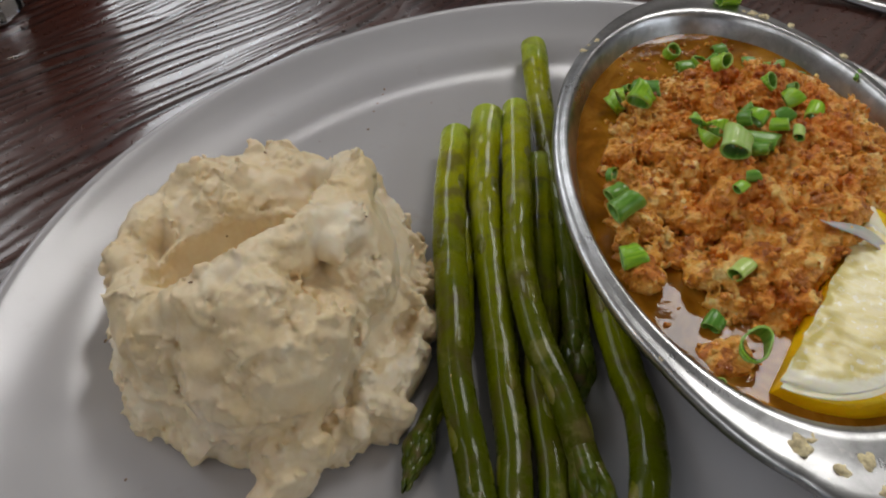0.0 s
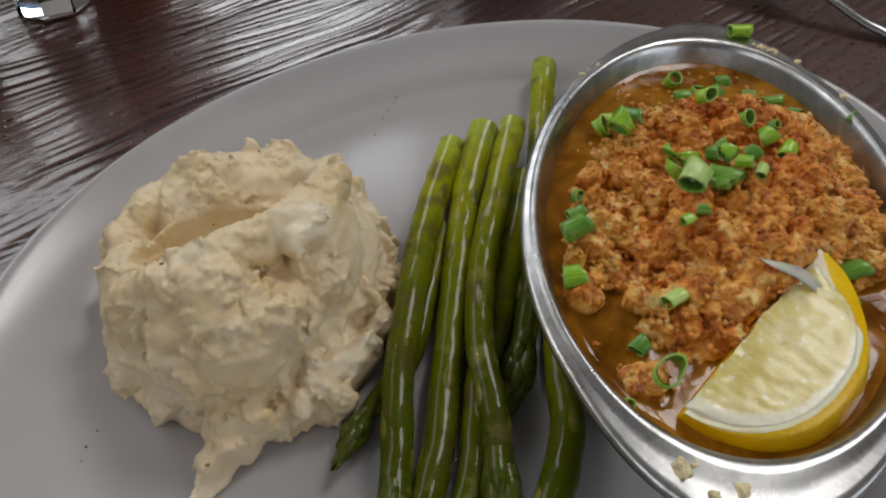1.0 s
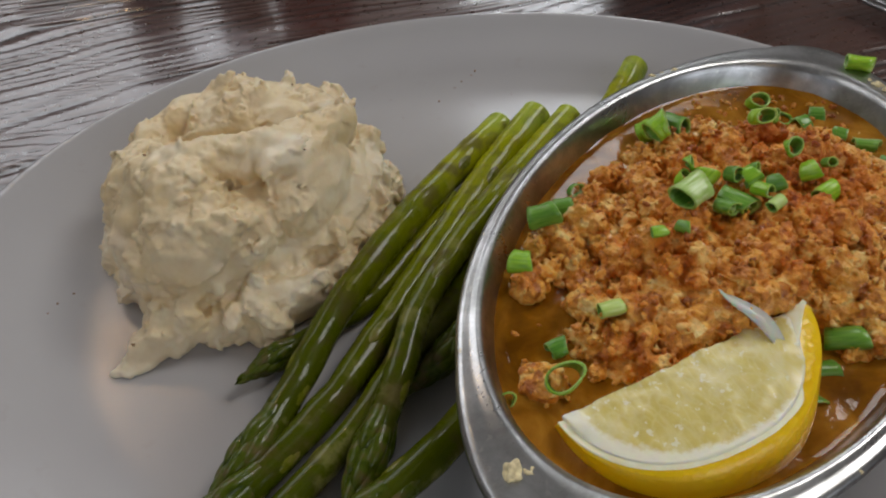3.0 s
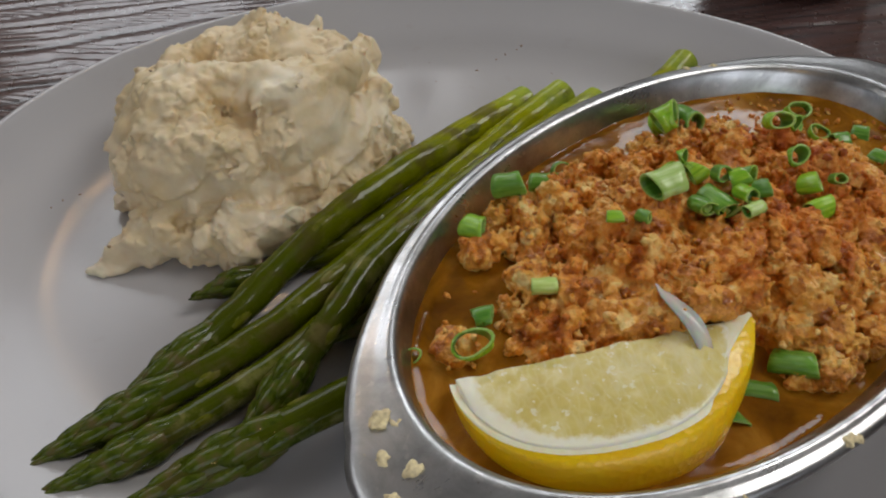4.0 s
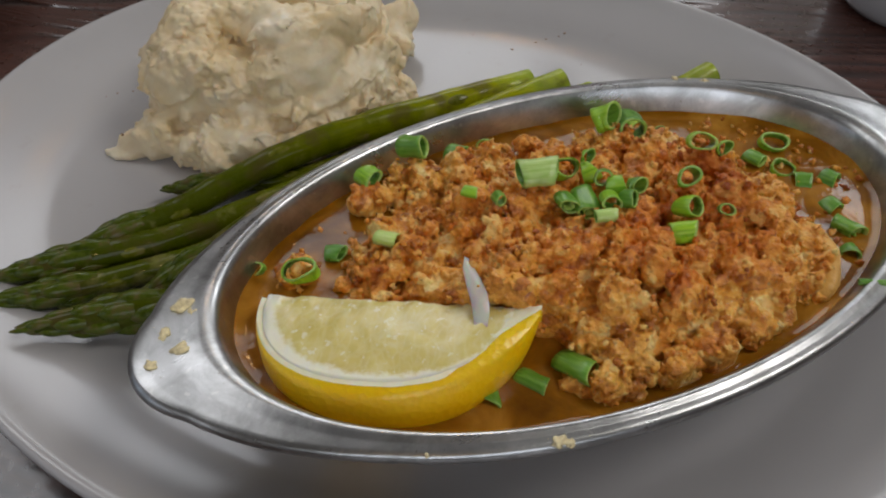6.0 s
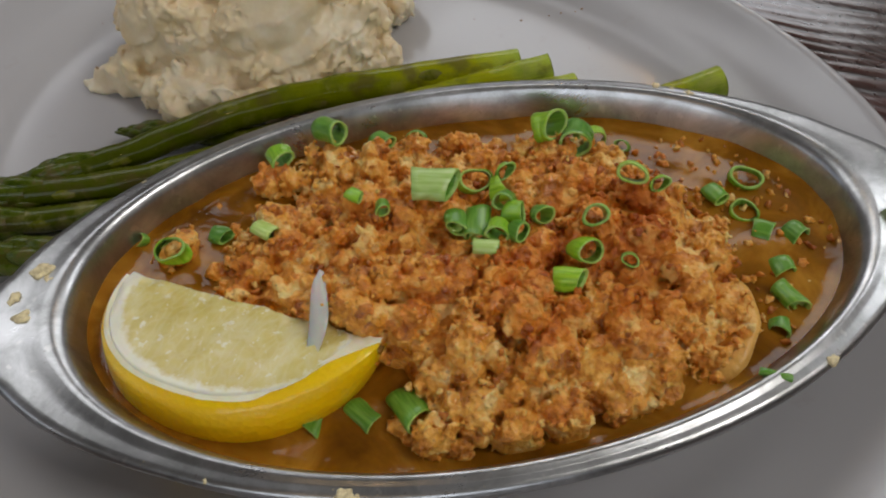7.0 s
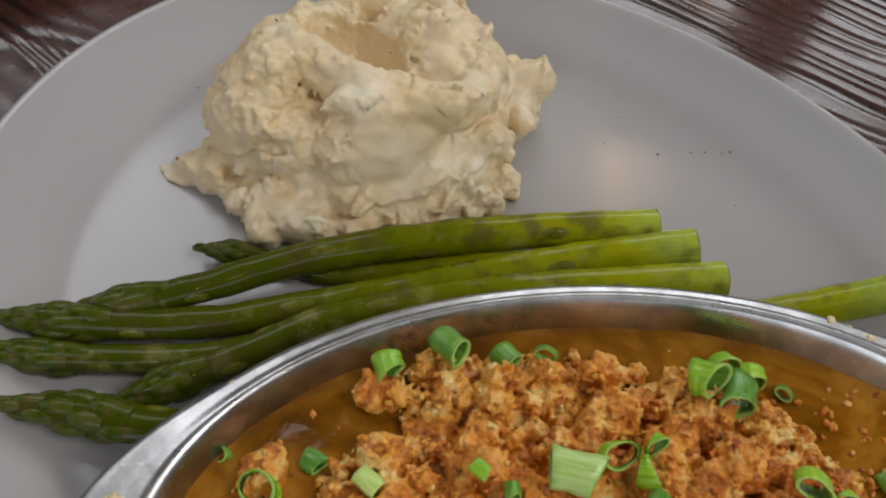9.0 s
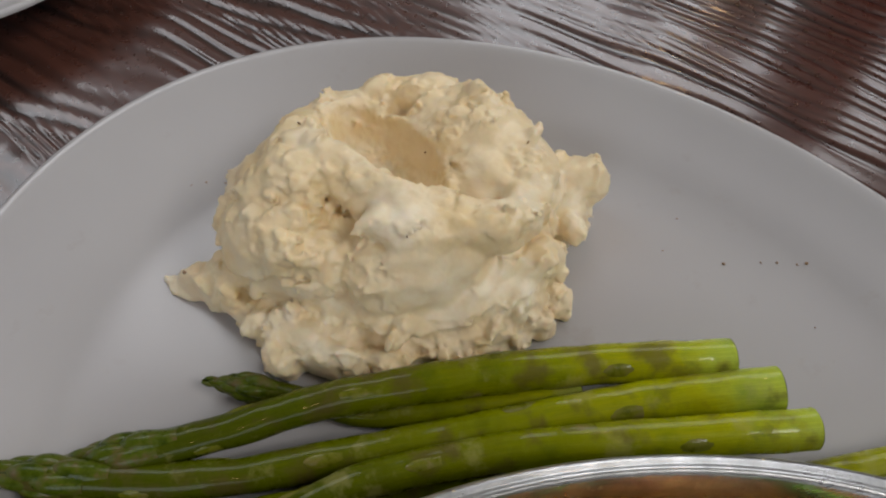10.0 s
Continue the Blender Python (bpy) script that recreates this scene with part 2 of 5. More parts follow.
def make_bract(name, stops):
    m, nt, b = material(name)
    v = coords(nt)
    f = tex(nt, v, 260.0, 4, 0.6)
    c = ramp(nt, f, stops)
    nt.links.new(c, b.inputs["Base Color"])
    nt.links.new(ramp(nt, f, [(0.3, (0.2, 0.2, 0.2)), (0.7, (0.42, 0.42, 0.42))]), b.inputs["Roughness"])
    wet(nt, b, tex(nt, v, 240.0, 4, 0.6, 0.4), 0.4, 0.0010, 0.30, 0.08)
    b.inputs["Specular IOR Level"].default_value = 0.12
    bump(nt, b, f, 0.25, 0.0008)
    return m


def make_cut():
    m, nt, b = material("asparagus_cut_end")
    f = tex(nt, coords(nt), 700.0, 4)
    nt.links.new(ramp(nt, f, [(0.3, (0.30, 0.28, 0.09)), (0.7, (0.46, 0.47, 0.20))]), b.inputs["Base Color"])
    b.inputs["Roughness"].default_value = 0.5
    bump(nt, b, f, 0.4, 0.0006)
    return m


def make_scallion(name, dark, lite):
    m, nt, b = material(name)
    info = nt.nodes.new("ShaderNodeObjectInfo")
    st = tex(nt, coords(nt, scale=(9, 9, 1)), 120.0, 3)
    c = ramp(nt, st, [(0.3, dark), (0.7, lite)])
    c = mixc(nt, 1.0, c, ramp(nt, info.outputs["Random"], [(0.0, (0.75, 0.85, 0.8)), (1.0, (1.1, 1.05, 0.9))]), "MULTIPLY")
    nt.links.new(c, b.inputs["Base Color"])
    b.inputs["Roughness"].default_value = 0.28
    b.inputs["Subsurface Weight"].default_value = 0.15
    b.inputs["Subsurface Radius"].default_value = (0.5, 1.0, 0.2)
    b.inputs["Subsurface Scale"].default_value = 0.0008
    bump(nt, b, st, 0.25, 0.0004)
    return m


def make_rind():
    m, nt, b = material("lemon_rind")
    v = coords(nt)
    pores = node(nt, "ShaderNodeTexVoronoi", Scale=620.0)
    nt.links.new(v, pores.inputs["Vector"])
    f = tex(nt, v, 50.0, 3)
    nt.links.new(ramp(nt, f, [(0.3, (1.0, 0.54, 0.001)), (0.7, (1.0, 0.62, 0.003))]), b.inputs["Base Color"])
    b.inputs["Roughness"].default_value = 0.30
    b.inputs["Coat Weight"].default_value = 0.25
    b.inputs["Coat Roughness"].default_value = 0.12
    b.inputs["Subsurface Weight"].default_value = 0.35
    b.inputs["Subsurface Radius"].default_value = (1.0, 0.7, 0.1)
    b.inputs["Subsurface Scale"].default_value = 0.004
    bump(nt, b, pores.outputs["Distance"], 0.30, 0.0006)
    return m


def make_pith():
    m, nt, b = material("lemon_pith")
    f = tex(nt, coords(nt), 350.0, 4)
    nt.links.new(ramp(nt, f, [(0.3, (0.86, 0.78, 0.48)), (0.7, (0.92, 0.88, 0.68))]), b.inputs["Base Color"])
    b.inputs["Roughness"].default_value = 0.45
    b.inputs["Subsurface Weight"].default_value = 0.2
    b.inputs["Subsurface Scale"].default_value = 0.001
    bump(nt, b, f, 0.3, 0.0004)
    return m


def make_pulp():
    m, nt, b = material("lemon_pulp")
    # drop-shaped vesicles that point from the core to the rind
    v = coords(nt, scale=(1.0, 0.5, 1.0), rot=(0, 0, 0.12))
    vor = node(nt, "ShaderNodeTexVoronoi", Scale=430.0)
    warped = nt.nodes.new("ShaderNodeVectorMath")
    warped.operation = "ADD"
    wob = node(nt, "ShaderNodeTexNoise", Scale=160.0, Detail=3.0)
    sc = nt.nodes.new("ShaderNodeVectorMath")
    sc.operation = "SCALE"
    sc.inputs["Scale"].default_value = 0.006
    nt.links.new(v, wob.inputs["Vector"])
    nt.links.new(wob.outputs["Color"], sc.inputs[0])
    nt.links.new(v, warped.inputs[0])
    nt.links.new(sc.outputs[0], warped.inputs[1])
    nt.links.new(warped.outputs[0], vor.inputs["Vector"])
    f = tex(nt, coords(nt), 90.0, 5, 0.6, 0.3)
    c = ramp(nt, f, [(0.30, (0.62, 0.49, 0.11)), (0.50, (0.70, 0.58, 0.18)), (0.68, (0.78, 0.69, 0.34))])
    # thin pale skins between the vesicles
    skin = node(nt, "ShaderNodeTexVoronoi", Scale=430.0)
    skin.feature = "DISTANCE_TO_EDGE"
    nt.links.new(warped.outputs[0], skin.inputs["Vector"])
    c = mixc(nt, ramp(nt, skin.outputs["Distance"], [(0.02, (0.16, 0.16, 0.16)), (0.16, (0, 0, 0))]), c, (0.86, 0.82, 0.58))
    # small white glints of the wet pulp, painted into its colour
    glint_spots = ramp(nt, tex(nt, coords(nt), 480.0, 4, 0.6), [(0.60, (0, 0, 0)), (0.66, (0.6, 0.6, 0.6))])
    c = mixc(nt, glint_spots, c, (0.90, 0.88, 0.74))
    # the pulp frays into the pith along the rind
    xyz = nt.nodes.new("ShaderNodeSeparateXYZ")
    nt.links.new(coords(nt), xyz.inputs[0])
    ax = maths(nt, "POWER", maths(nt, "ABSOLUTE", maths(nt, "DIVIDE", xyz.outputs[0], 0.0309)), 2.3)
    ay = maths(nt, "POWER", maths(nt, "ABSOLUTE", maths(nt, "DIVIDE", xyz.outputs[1], 0.0245)), 2.0)
    away = maths(nt, "ADD", maths(nt, "ADD", ax, ay), maths(nt, "MULTIPLY", tex(nt, coords(nt), 420.0, 4, 0.65), 0.30))
    c = mixc(nt, ramp(nt, away, [(0.90, (0, 0, 0)), (1.10, (0.95, 0.95, 0.95))]), c, (0.92, 0.88, 0.70))
    nt.links.new(c, b.inputs["Base Color"])
    b.inputs["Roughness"].default_value = 0.28
    b.inputs["Subsurface Weight"].default_value = 0.5
    b.inputs["Subsurface Radius"].default_value = (1.0, 0.8, 0.3)
    b.inputs["Subsurface Scale"].default_value = 0.0025
    wet(nt, b, tex(nt, coords(nt), 620.0, 3, 0.6), 0.8, 0.0012, 0.28, 0.04)
    n1 = bump(nt, b, maths(nt, "MULTIPLY", vor.outputs["Distance"], -1.0), 0.08, 0.0005)
    bump(nt, b, f, 0.15, 0.0010, n1)
    return m


def make_glass(name, colour=(1, 1, 1), rough=0.02):
    m, nt, b = material(name)
    b.inputs["Base Color"].default_value = (*colour, 1)
    b.inputs["Transmission Weight"].default_value = 1.0
    b.inputs["Roughness"].default_value = rough
    b.inputs["IOR"].default_value = 1.48
    return m


WOOD, CHINA, STEEL = make_wood(), make_china(), make_steel()
MASH, SAUCE = make_mash(), make_sauce()
CRUST, CRUMBS = make_crust("toasted_crumb_crust", False), make_crust("toasted_crumbs", True)
SPEAR, BRACT, CUT = make_asparagus(), make_bract("asparagus_tip_bract", [(0.3, (0.028, 0.046, 0.001)), (0.50, (0.062, 0.084, 0.003)), (0.68, (0.110, 0.082, 0.028))]), make_cut()
STEMBRACT = make_bract("asparagus_stem_bract", [(0.3, (0.07, 0.08, 0.002)), (0.50, (0.13, 0.135, 0.008)), (0.70, (0.19, 0.15, 0.05))])
GREEN = make_scallion("scallion_green", (0.16, 0.40, 0.008), (0.42, 0.66, 0.05))
DARKGREEN = make_scallion("scallion_dark_green", (0.07, 0.23, 0.012), (0.22, 0.42, 0.07))
PALE = make_scallion("scallion_pale", (0.42, 0.60, 0.12), (0.66, 0.78, 0.32))
CUTGREEN = make_scallion("scallion_cut_face", (0.26, 0.46, 0.06), (0.50, 0.66, 0.20))
# inner faces: deeper green than the bright and pale outsides
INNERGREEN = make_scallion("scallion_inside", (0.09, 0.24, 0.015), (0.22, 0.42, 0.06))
RIND, PITH, PULP = make_rind(), make_pith(), make_pulp()
GLASS = make_glass("clear_glass")
MEMBRANE = plain("lemon_membrane", (0.97, 0.88, 0.82), 0.22, 0, 0.06, 300)
_mb = MEMBRANE.node_tree.nodes["Principled BSDF"]
_mb.inputs["Transmission Weight"].default_value = 0.45
_mb.inputs["Subsurface Weight"].default_value = 0.6
_mb.inputs["Subsurface Scale"].default_value = 0.001
CRUMB = plain("pale_crumb", (0.80, 0.64, 0.37), 0.7, 0, 0.35, 700)
SLICE, _st, _sb = material("browned_pale_slice")
_sv = coords(_st)
_len = _st.nodes.new("ShaderNodeVectorMath")
_len.operation = "LENGTH"
_st.links.new(_sv, _len.inputs[0])
_rr = maths(_st, "ADD", maths(_st, "MULTIPLY", _len.outputs["Value"], 45.0), maths(_st, "MULTIPLY", tex(_st, _sv, 140.0, 5, 0.65), 0.35))
_st.links.new(ramp(_st, _rr, [(0.92, (0.66, 0.27, 0.03)), (1.06, (0.78, 0.42, 0.09)), (1.14, (0.82, 0.64, 0.32))]), _sb.inputs["Base Color"])
_sb.inputs["Roughness"].default_value = 0.35
bump(_st, _sb, tex(_st, _sv, 300.0, 4), 0.6, 0.0014)
WALLPAINT = plain("beige_wall_paint", (0.20, 0.175, 0.155), 0.7, 0, 0.1, 3)
CEILPAINT = plain("ceiling_paint", (0.15, 0.147, 0.145), 0.8, 0, 0.08, 3)
FLOORMAT = plain("dark_floor", (0.13, 0.085, 0.06), 0.45, 0, 0.25, 5)
FRAMEPAINT = plain("window_frame_paint", (0.10, 0.08, 0.07), 0.5, 0, 0.15, 8)
SALT = plain("white_salt", (0.62, 0.60, 0.54), 0.8, 0, 0.06, 900)
PEPPER = plain("pale_seasoning", (0.38, 0.36, 0.31), 0.8, 0, 0.3, 1500)
KETCHUP = plain("red_sauce_bottle", (0.16, 0.012, 0.008), 0.22, 0, 0.2, 30)
BLACKPLASTIC = plain("black_plastic", (0.02, 0.02, 0.02), 0.35)
PEPPERFLECK = plain("pepper_fleck", (0.26, 0.15, 0.07), 0.6, 0, 0.4, 2000)

# ======== mesh helpers ========


def mesh(name, verts, faces, mat, smooth=True):
    me = bpy.data.meshes.new(name)
    me.from_pydata([tuple(v) for v in verts], [], [tuple(f) for f in faces])
    me.materials.append(mat)
    if smooth:
        me.polygons.foreach_set("use_smooth", [True] * len(me.polygons))
    me.update()
    return me


def piece(name, verts, faces, mat, parent=None, label="", smooth=True):
    ob = new(name, mesh(name, verts, faces, mat, smooth))
    if parent is not None:
        ob.parent = parent
    if label:
        tagged(ob, label)
    return ob


def empty(name, m):
    ob = new(name)
    ob.matrix_world = m
    ob.empty_display_size = 0.01
    return ob


def grid_faces(nu, nv, wrap_u=False, wrap_v=False):
    f = []
    for i in range(nu if wrap_u else nu - 1):
        for j in range(nv if wrap_v else nv - 1):
            a, b = i * nv + j, ((i + 1) % nu) * nv + j
            c, d = ((i + 1) % nu) * nv + (j + 1) % nv, i * nv + (j + 1) % nv
            f.append((a, b, c, d))
    return f


def lathe(profile, n=48, cap=True):
    """Profile of (r, z) turned round z."""
    v, k = [], len(profile)
    for i in range(n):
        t = 2 * math.pi * i / n
        v += [(r * math.cos(t), r * math.sin(t), z) for r, z in profile]
    f = [tuple(q) for q in grid_faces(n, k, wrap_u=True)]
    if cap:
        v.append((0, 0, profile[0][1]))
        f += [((i + 1) % n * k, i * k, len(v) - 1) for i in range(n)]
        v.append((0, 0, profile[-1][1]))
        f += [(i * k + k - 1, (i + 1) % n * k + k - 1, len(v) - 1) for i in range(n)]
    return v, f


def box(x0, y0, z0, x1, y1, z1):
    v = [(x, y, z) for x in (x0, x1) for y in (y0, y1) for z in (z0, z1)]
    return v, [(0, 1, 3, 2), (4, 6, 7, 5), (0, 4, 5, 1), (2, 3, 7, 6), (0, 2, 6, 4), (1, 5, 7, 3)]


def bevel_box(x0, y0, z0, x1, y1, z1, w=0.004):
    bm = bmesh.new()
    v, f = box(x0, y0, z0, x1, y1, z1)
    vs = [bm.verts.new(p) for p in v]
    for q in f:
        bm.faces.new([vs[i] for i in q])
    bmesh.ops.bevel(bm, geom=bm.edges[:], offset=w, segments=2, affect="EDGES")
    bm.verts.index_update()
    out = [v.co[:] for v in bm.verts], [[v.index for v in f.verts] for f in bm.faces]
    bm.free()
    return out


# gradient noise on arrays
_rs = np.random.RandomState(11)
_perm = np.concatenate([_rs.permutation(256)] * 3)
_grad = _rs.normal(size=(256, 3))
_grad /= np.linalg.norm(_grad, axis=1)[:, None]


def gnoise(p, scale, seed=0):
    """Gradient noise of points p (n, 3); scale: the size of a cell in metres."""
    q = p / scale + seed * 17.31
    i = np.floor(q).astype(int)
    f = q - i
    u = f * f * f * (f * (f * 6 - 15) + 10)
    out = 0
    for dx in (0, 1):
        for dy in (0, 1):
            for dz in (0, 1):
                h = _perm[_perm[_perm[(i[:, 0] + dx) & 255] + ((i[:, 1] + dy) & 255)] + ((i[:, 2] + dz) & 255)]
                d = f - (dx, dy, dz)
                w = (u[:, 0] if dx else 1 - u[:, 0]) * (u[:, 1] if dy else 1 - u[:, 1]) * (u[:, 2] if dz else 1 - u[:, 2])
                out = out + w * np.einsum("ij,ij->i", _grad[h], d)
    return out * 1.5


def cells(p, size, seed=0):
    """Distance to the nearest of jittered points, in cells of that size (n, 3)."""
    q = p / size + seed * 9.7
    i = np.floor(q).astype(int)
    best = np.full(len(p), 9.0)
    for dx in (-1, 0, 1):
        for dy in (-1, 0, 1):
            for dz in (-1, 0, 1):
                c = i + (dx, dy, dz)
                h = _perm[_perm[_perm[c[:, 0] & 255] + (c[:, 1] & 255)] + (c[:, 2] & 255)]
                pt = c + 0.5 + 0.42 * _grad[h]
                best = np.minimum(best, ((q - pt) ** 2).sum(1))
    return np.sqrt(best)


def plates(p, size, seed=0):
    """Broken flat pieces: a tilted height for each jittered cell, and how near its edge is."""
    q = p / size + seed * 9.7
    i = np.floor(q).astype(int)
    f1, f2, h1 = np.full(len(p), 9.0), np.full(len(p), 9.0), np.zeros(len(p))
    for dx in (-1, 0, 1):
        for dy in (-1, 0, 1):
            for dz in (-1, 0, 1):
                c = i + (dx, dy, dz)
                k = _perm[_perm[_perm[c[:, 0] & 255] + (c[:, 1] & 255)] + (c[:, 2] & 255)]
                r = q - (c + 0.5 + 0.42 * _grad[k])
                m = (r * r).sum(1)
                h = (k / 127.5 - 1) + 0.9 * np.einsum("ij,ij->i", r, _grad[(k + 31) & 255])
                near = m < f1
                f2 = np.where(near, f1, np.minimum(f2, m))
                h1 = np.where(near, h, h1)
                f1 = np.where(near, m, f1)
    return h1, np.sqrt(f2) - np.sqrt(f1)


def surface_net(sdf, lo, hi, step, press=None):
    """The surface where sdf (a function of points) is 0, as vertices and quads."""
    n = [int((h - l) / step) + 1 for l, h in zip(lo, hi)]
    ax = [l + step * np.arange(k) for l, k in zip(lo, n)]
    g = np.stack(np.meshgrid(*ax, indexing="ij"), -1).reshape(-1, 3)
    d = np.concatenate([sdf(c) for c in np.array_split(g, 24)]).reshape(n)
    if press is not None:
        press(d, np.array(lo), step, g.reshape(*n, 3))
    ins = d < 0
    corner = [(a, b, c) for a in (0, 1) for b in (0, 1) for c in (0, 1)]
    sl = lambda a, k: slice(a, k - 1 + a)
    cnt = sum(ins[sl(a, n[0]), sl(b, n[1]), sl(c, n[2])].astype(int) for a, b, c in corner)
    act = (cnt > 0) & (cnt < 8)
    idx = np.full(act.shape, -1)
    idx[act] = np.arange(act.sum())
    pos, num = np.zeros((*act.shape, 3)), np.zeros(act.shape)
    for p in corner:
        for axis in range(3):
            if p[axis]:
                continue
            q = list(p)
            q[axis] = 1
            da = d[sl(p[0], n[0]), sl(p[1], n[1]), sl(p[2], n[2])]
            db = d[sl(q[0], n[0]), sl(q[1], n[1]), sl(q[2], n[2])]
            x = (da < 0) != (db < 0)
            t = np.where(x, da / np.where(x, da - db, 1), 0)
            for k in range(3):
                pos[..., k] += np.where(x, p[k] + (t if k == axis else 0), 0)
            num += x
    ii = np.argwhere(act)
    verts = np.array(lo) + step * (ii + pos[act] / num[act][:, None])
    faces = []
    for axis in range(3):
        u, v = (axis + 1) % 3, (axis + 2) % 3
        a = [slice(None)] * 3
        b = [slice(None)] * 3
        a[axis], b[axis] = slice(0, n[axis] - 1), slice(1, n[axis])
        x = ins[tuple(a)] != ins[tuple(b)]
        flip = ins[tuple(a)]
        e = np.argwhere(x)
        e = e[(e[:, u] > 0) & (e[:, v] > 0) & (e[:, u] < n[u] - 1) & (e[:, v] < n[v] - 1)]
        quad = []
        for du, dv in ((1, 1), (0, 1), (0, 0), (1, 0)):
            c = e.copy()
            c[:, u] -= du
            c[:, v] -= dv
            quad.append(idx[c[:, 0], c[:, 1], c[:, 2]])
        quad = np.stack(quad, 1)
        fl = flip[e[:, 0], e[:, 1], e[:, 2]]
        quad[~fl] = quad[~fl][:, ::-1]
        faces += quad.tolist()
    return verts, faces


def largest(verts, faces):
    """The largest joined piece of a mesh."""
    up = list(range(len(verts)))

    def root(i):
        while up[i] != i:
            up[i] = up[up[i]]
            i = up[i]
        return i

    for q in faces:
        r = root(q[0])
        for i in q[1:]:
            up[root(i)] = r
    roots = np.array([root(i) for i in range(len(verts))])
    keep = roots == np.bincount(roots).argmax()
    idx = np.cumsum(keep) - 1
    return verts[keep], [[int(idx[i]) for i in q] for q in faces if keep[q[0]]]


def smin(a, b, k):
    h = np.clip(0.5 + 0.5 * (b - a) / k, 0, 1)
    return b + (a - b) * h - k * h * (1 - h)


def ball(p, c, r):
    q = (p - np.array(c)) / np.array(r)
    l = np.sqrt((q * q).sum(1)) + 1e-9
    return (l - 1) * min(r) if not np.isscalar(r) else (l - 1) * r


def press_lumps(d, lo, step, g, lumps, k, wobble, wsize, seed):
    """Joins uneven ellipsoids (middle, half sizes, rotation) to the field d on its grid g."""
    n = d.shape
    for c, r, R in lumps:
        m = max(r) + 2.5 * k + wobble
        i0 = np.maximum(((c - m - lo) / step).astype(int), 0)
        i1 = np.minimum(((c + m - lo) / step).astype(int) + 2, n)
        if (i1 <= i0 + 1).any():
            continue
        sl = tuple(slice(a, b) for a, b in zip(i0, i1))
        q = g[sl].reshape(-1, 3)
        w = gnoise(q, wsize, seed)
        e = ball((q - c) @ R, (0, 0, 0), np.array(r)) + wobble * w + wobble * 0.5 * gnoise(q, wsize * 0.45, seed + 1)
        old = d[sl].reshape(-1)
        d[sl] = smin(old, e, k).reshape(d[sl].shape)


def turned(rnd):
    return np.array(Euler(tuple(rnd.uniform(0, 6.28, 3))).to_matrix())


def lump(seed, r, rough=0.25, sub=2, squash=(1, 1, 1)):
    """A small uneven crumb."""
    bm = bmesh.new()
    bmesh.ops.create_icosphere(bm, subdivisions=sub, radius=1.0)
    p = np.array([v.co[:] for v in bm.verts])
    k = 1 + rough * gnoise(p, 0.8, seed) * 1.6 + rough * 0.5 * gnoise(p, 0.35, seed + 3)
    p = p * k[:, None] * np.array(squash) * r
    bm.verts.index_update()
    f = [[v.index for v in q.verts] for q in bm.faces]
    bm.free()
    return p, f


def spline(pts, n):
    """n points along a smooth curve through pts."""
    p = np.array(pts, float)
    p = np.vstack([2 * p[0] - p[1], p, 2 * p[-1] - p[-2]])
    k = len(p) - 3
    out = []
    for s in np.linspace(0, k - 1e-9, n):
        i, t = int(s), s - int(s)
        a, b, c, d = p[i:i + 4]
        out.append(0.5 * (2 * b + (c - a) * t + (2 * a - 5 * b + 4 * c - d) * t * t + (3 * b - 3 * c + d - a) * t ** 3))
    return np.array(out)


# ======== room ========
# the room is out of view and invented, to carry the window light
WEST = 1.35
RW, RB, RF, CZ, FZ = 2.6, 1.62, -2.6, 3.1, -0.75
# openings: x, z to x, z
HIGH, LOW = (0.08, 1.47, 0.92, 2.83), (-1.31, 0.78, -0.64, 1.58)
LONG, UPPER, BACK, EAST = (-0.1, 0.57, 1.0, 1.36), (-2.1, 1.36, -0.42, 3.0), (-1.2, 0.5, 1.2, 1.8), (-1.6, 0.6, 0.8, 2.2)


def wall(name, boxes, label):
    v, f = [], []
    for b in boxes:
        bv, bf = box(*b)
        f += [tuple(i + len(v) for i in q) for q in bf]
        v += bv
    ob = piece(name, v, f, WALLPAINT, None, "", False)
    ob.matrix_world = ROOM
    return tagged(ob, label, "wall", kind="structure")


def round_opening(o, x0, x1, y0, y1):
    """Wall boxes under, over and beside an opening, from x0 to x1."""
    return [(x0, y0, FZ, o[0], y1, CZ), (o[0], y0, FZ, o[2], y1, o[1]), (o[0], y0, o[3], o[2], y1, CZ), (o[2], y0, FZ, x1, y1, CZ)]


wall("wall_north", round_opening(LOW, -WEST - 0.15, -0.57, RB, RB + 0.15) + round_opening(HIGH, -0.57, RW, RB, RB + 0.15),
     "beige painted wall with two window openings")
wall("wall_south", round_opening(BACK, -WEST - 0.15, RW, RF - 0.15, RF), "beige painted wall with a window opening")
wall("wall_east", [(RW, b[0], b[2], RW + 0.15, b[3], b[5]) for b in round_opening(EAST, RF, RB, 0, 1)], "beige painted wall with a wide window opening")
wall("wall_west", [(-WEST - 0.15, b[0], b[2], -WEST, b[3], b[5]) for b in round_opening(UPPER, RF, -0.3, 0, 1) + round_opening(LONG, -0.3, RB, 0, 1)],
     "beige painted wall with two long window openings")
c_ = piece("ceiling", *box(-WEST, RF, CZ, RW, RB, CZ + 0.1), CEILPAINT, None, "", False)
c_.matrix_world = ROOM
tagged(c_, "plain grey painted ceiling", "ceiling", kind="structure")
f2 = piece("floor", *box(-WEST, RF, FZ - 0.1, RW, RB, FZ), FLOORMAT, None, "", False)
f2.matrix_world = ROOM
tagged(f2, "dark restaurant floor", "floor", kind="structure")
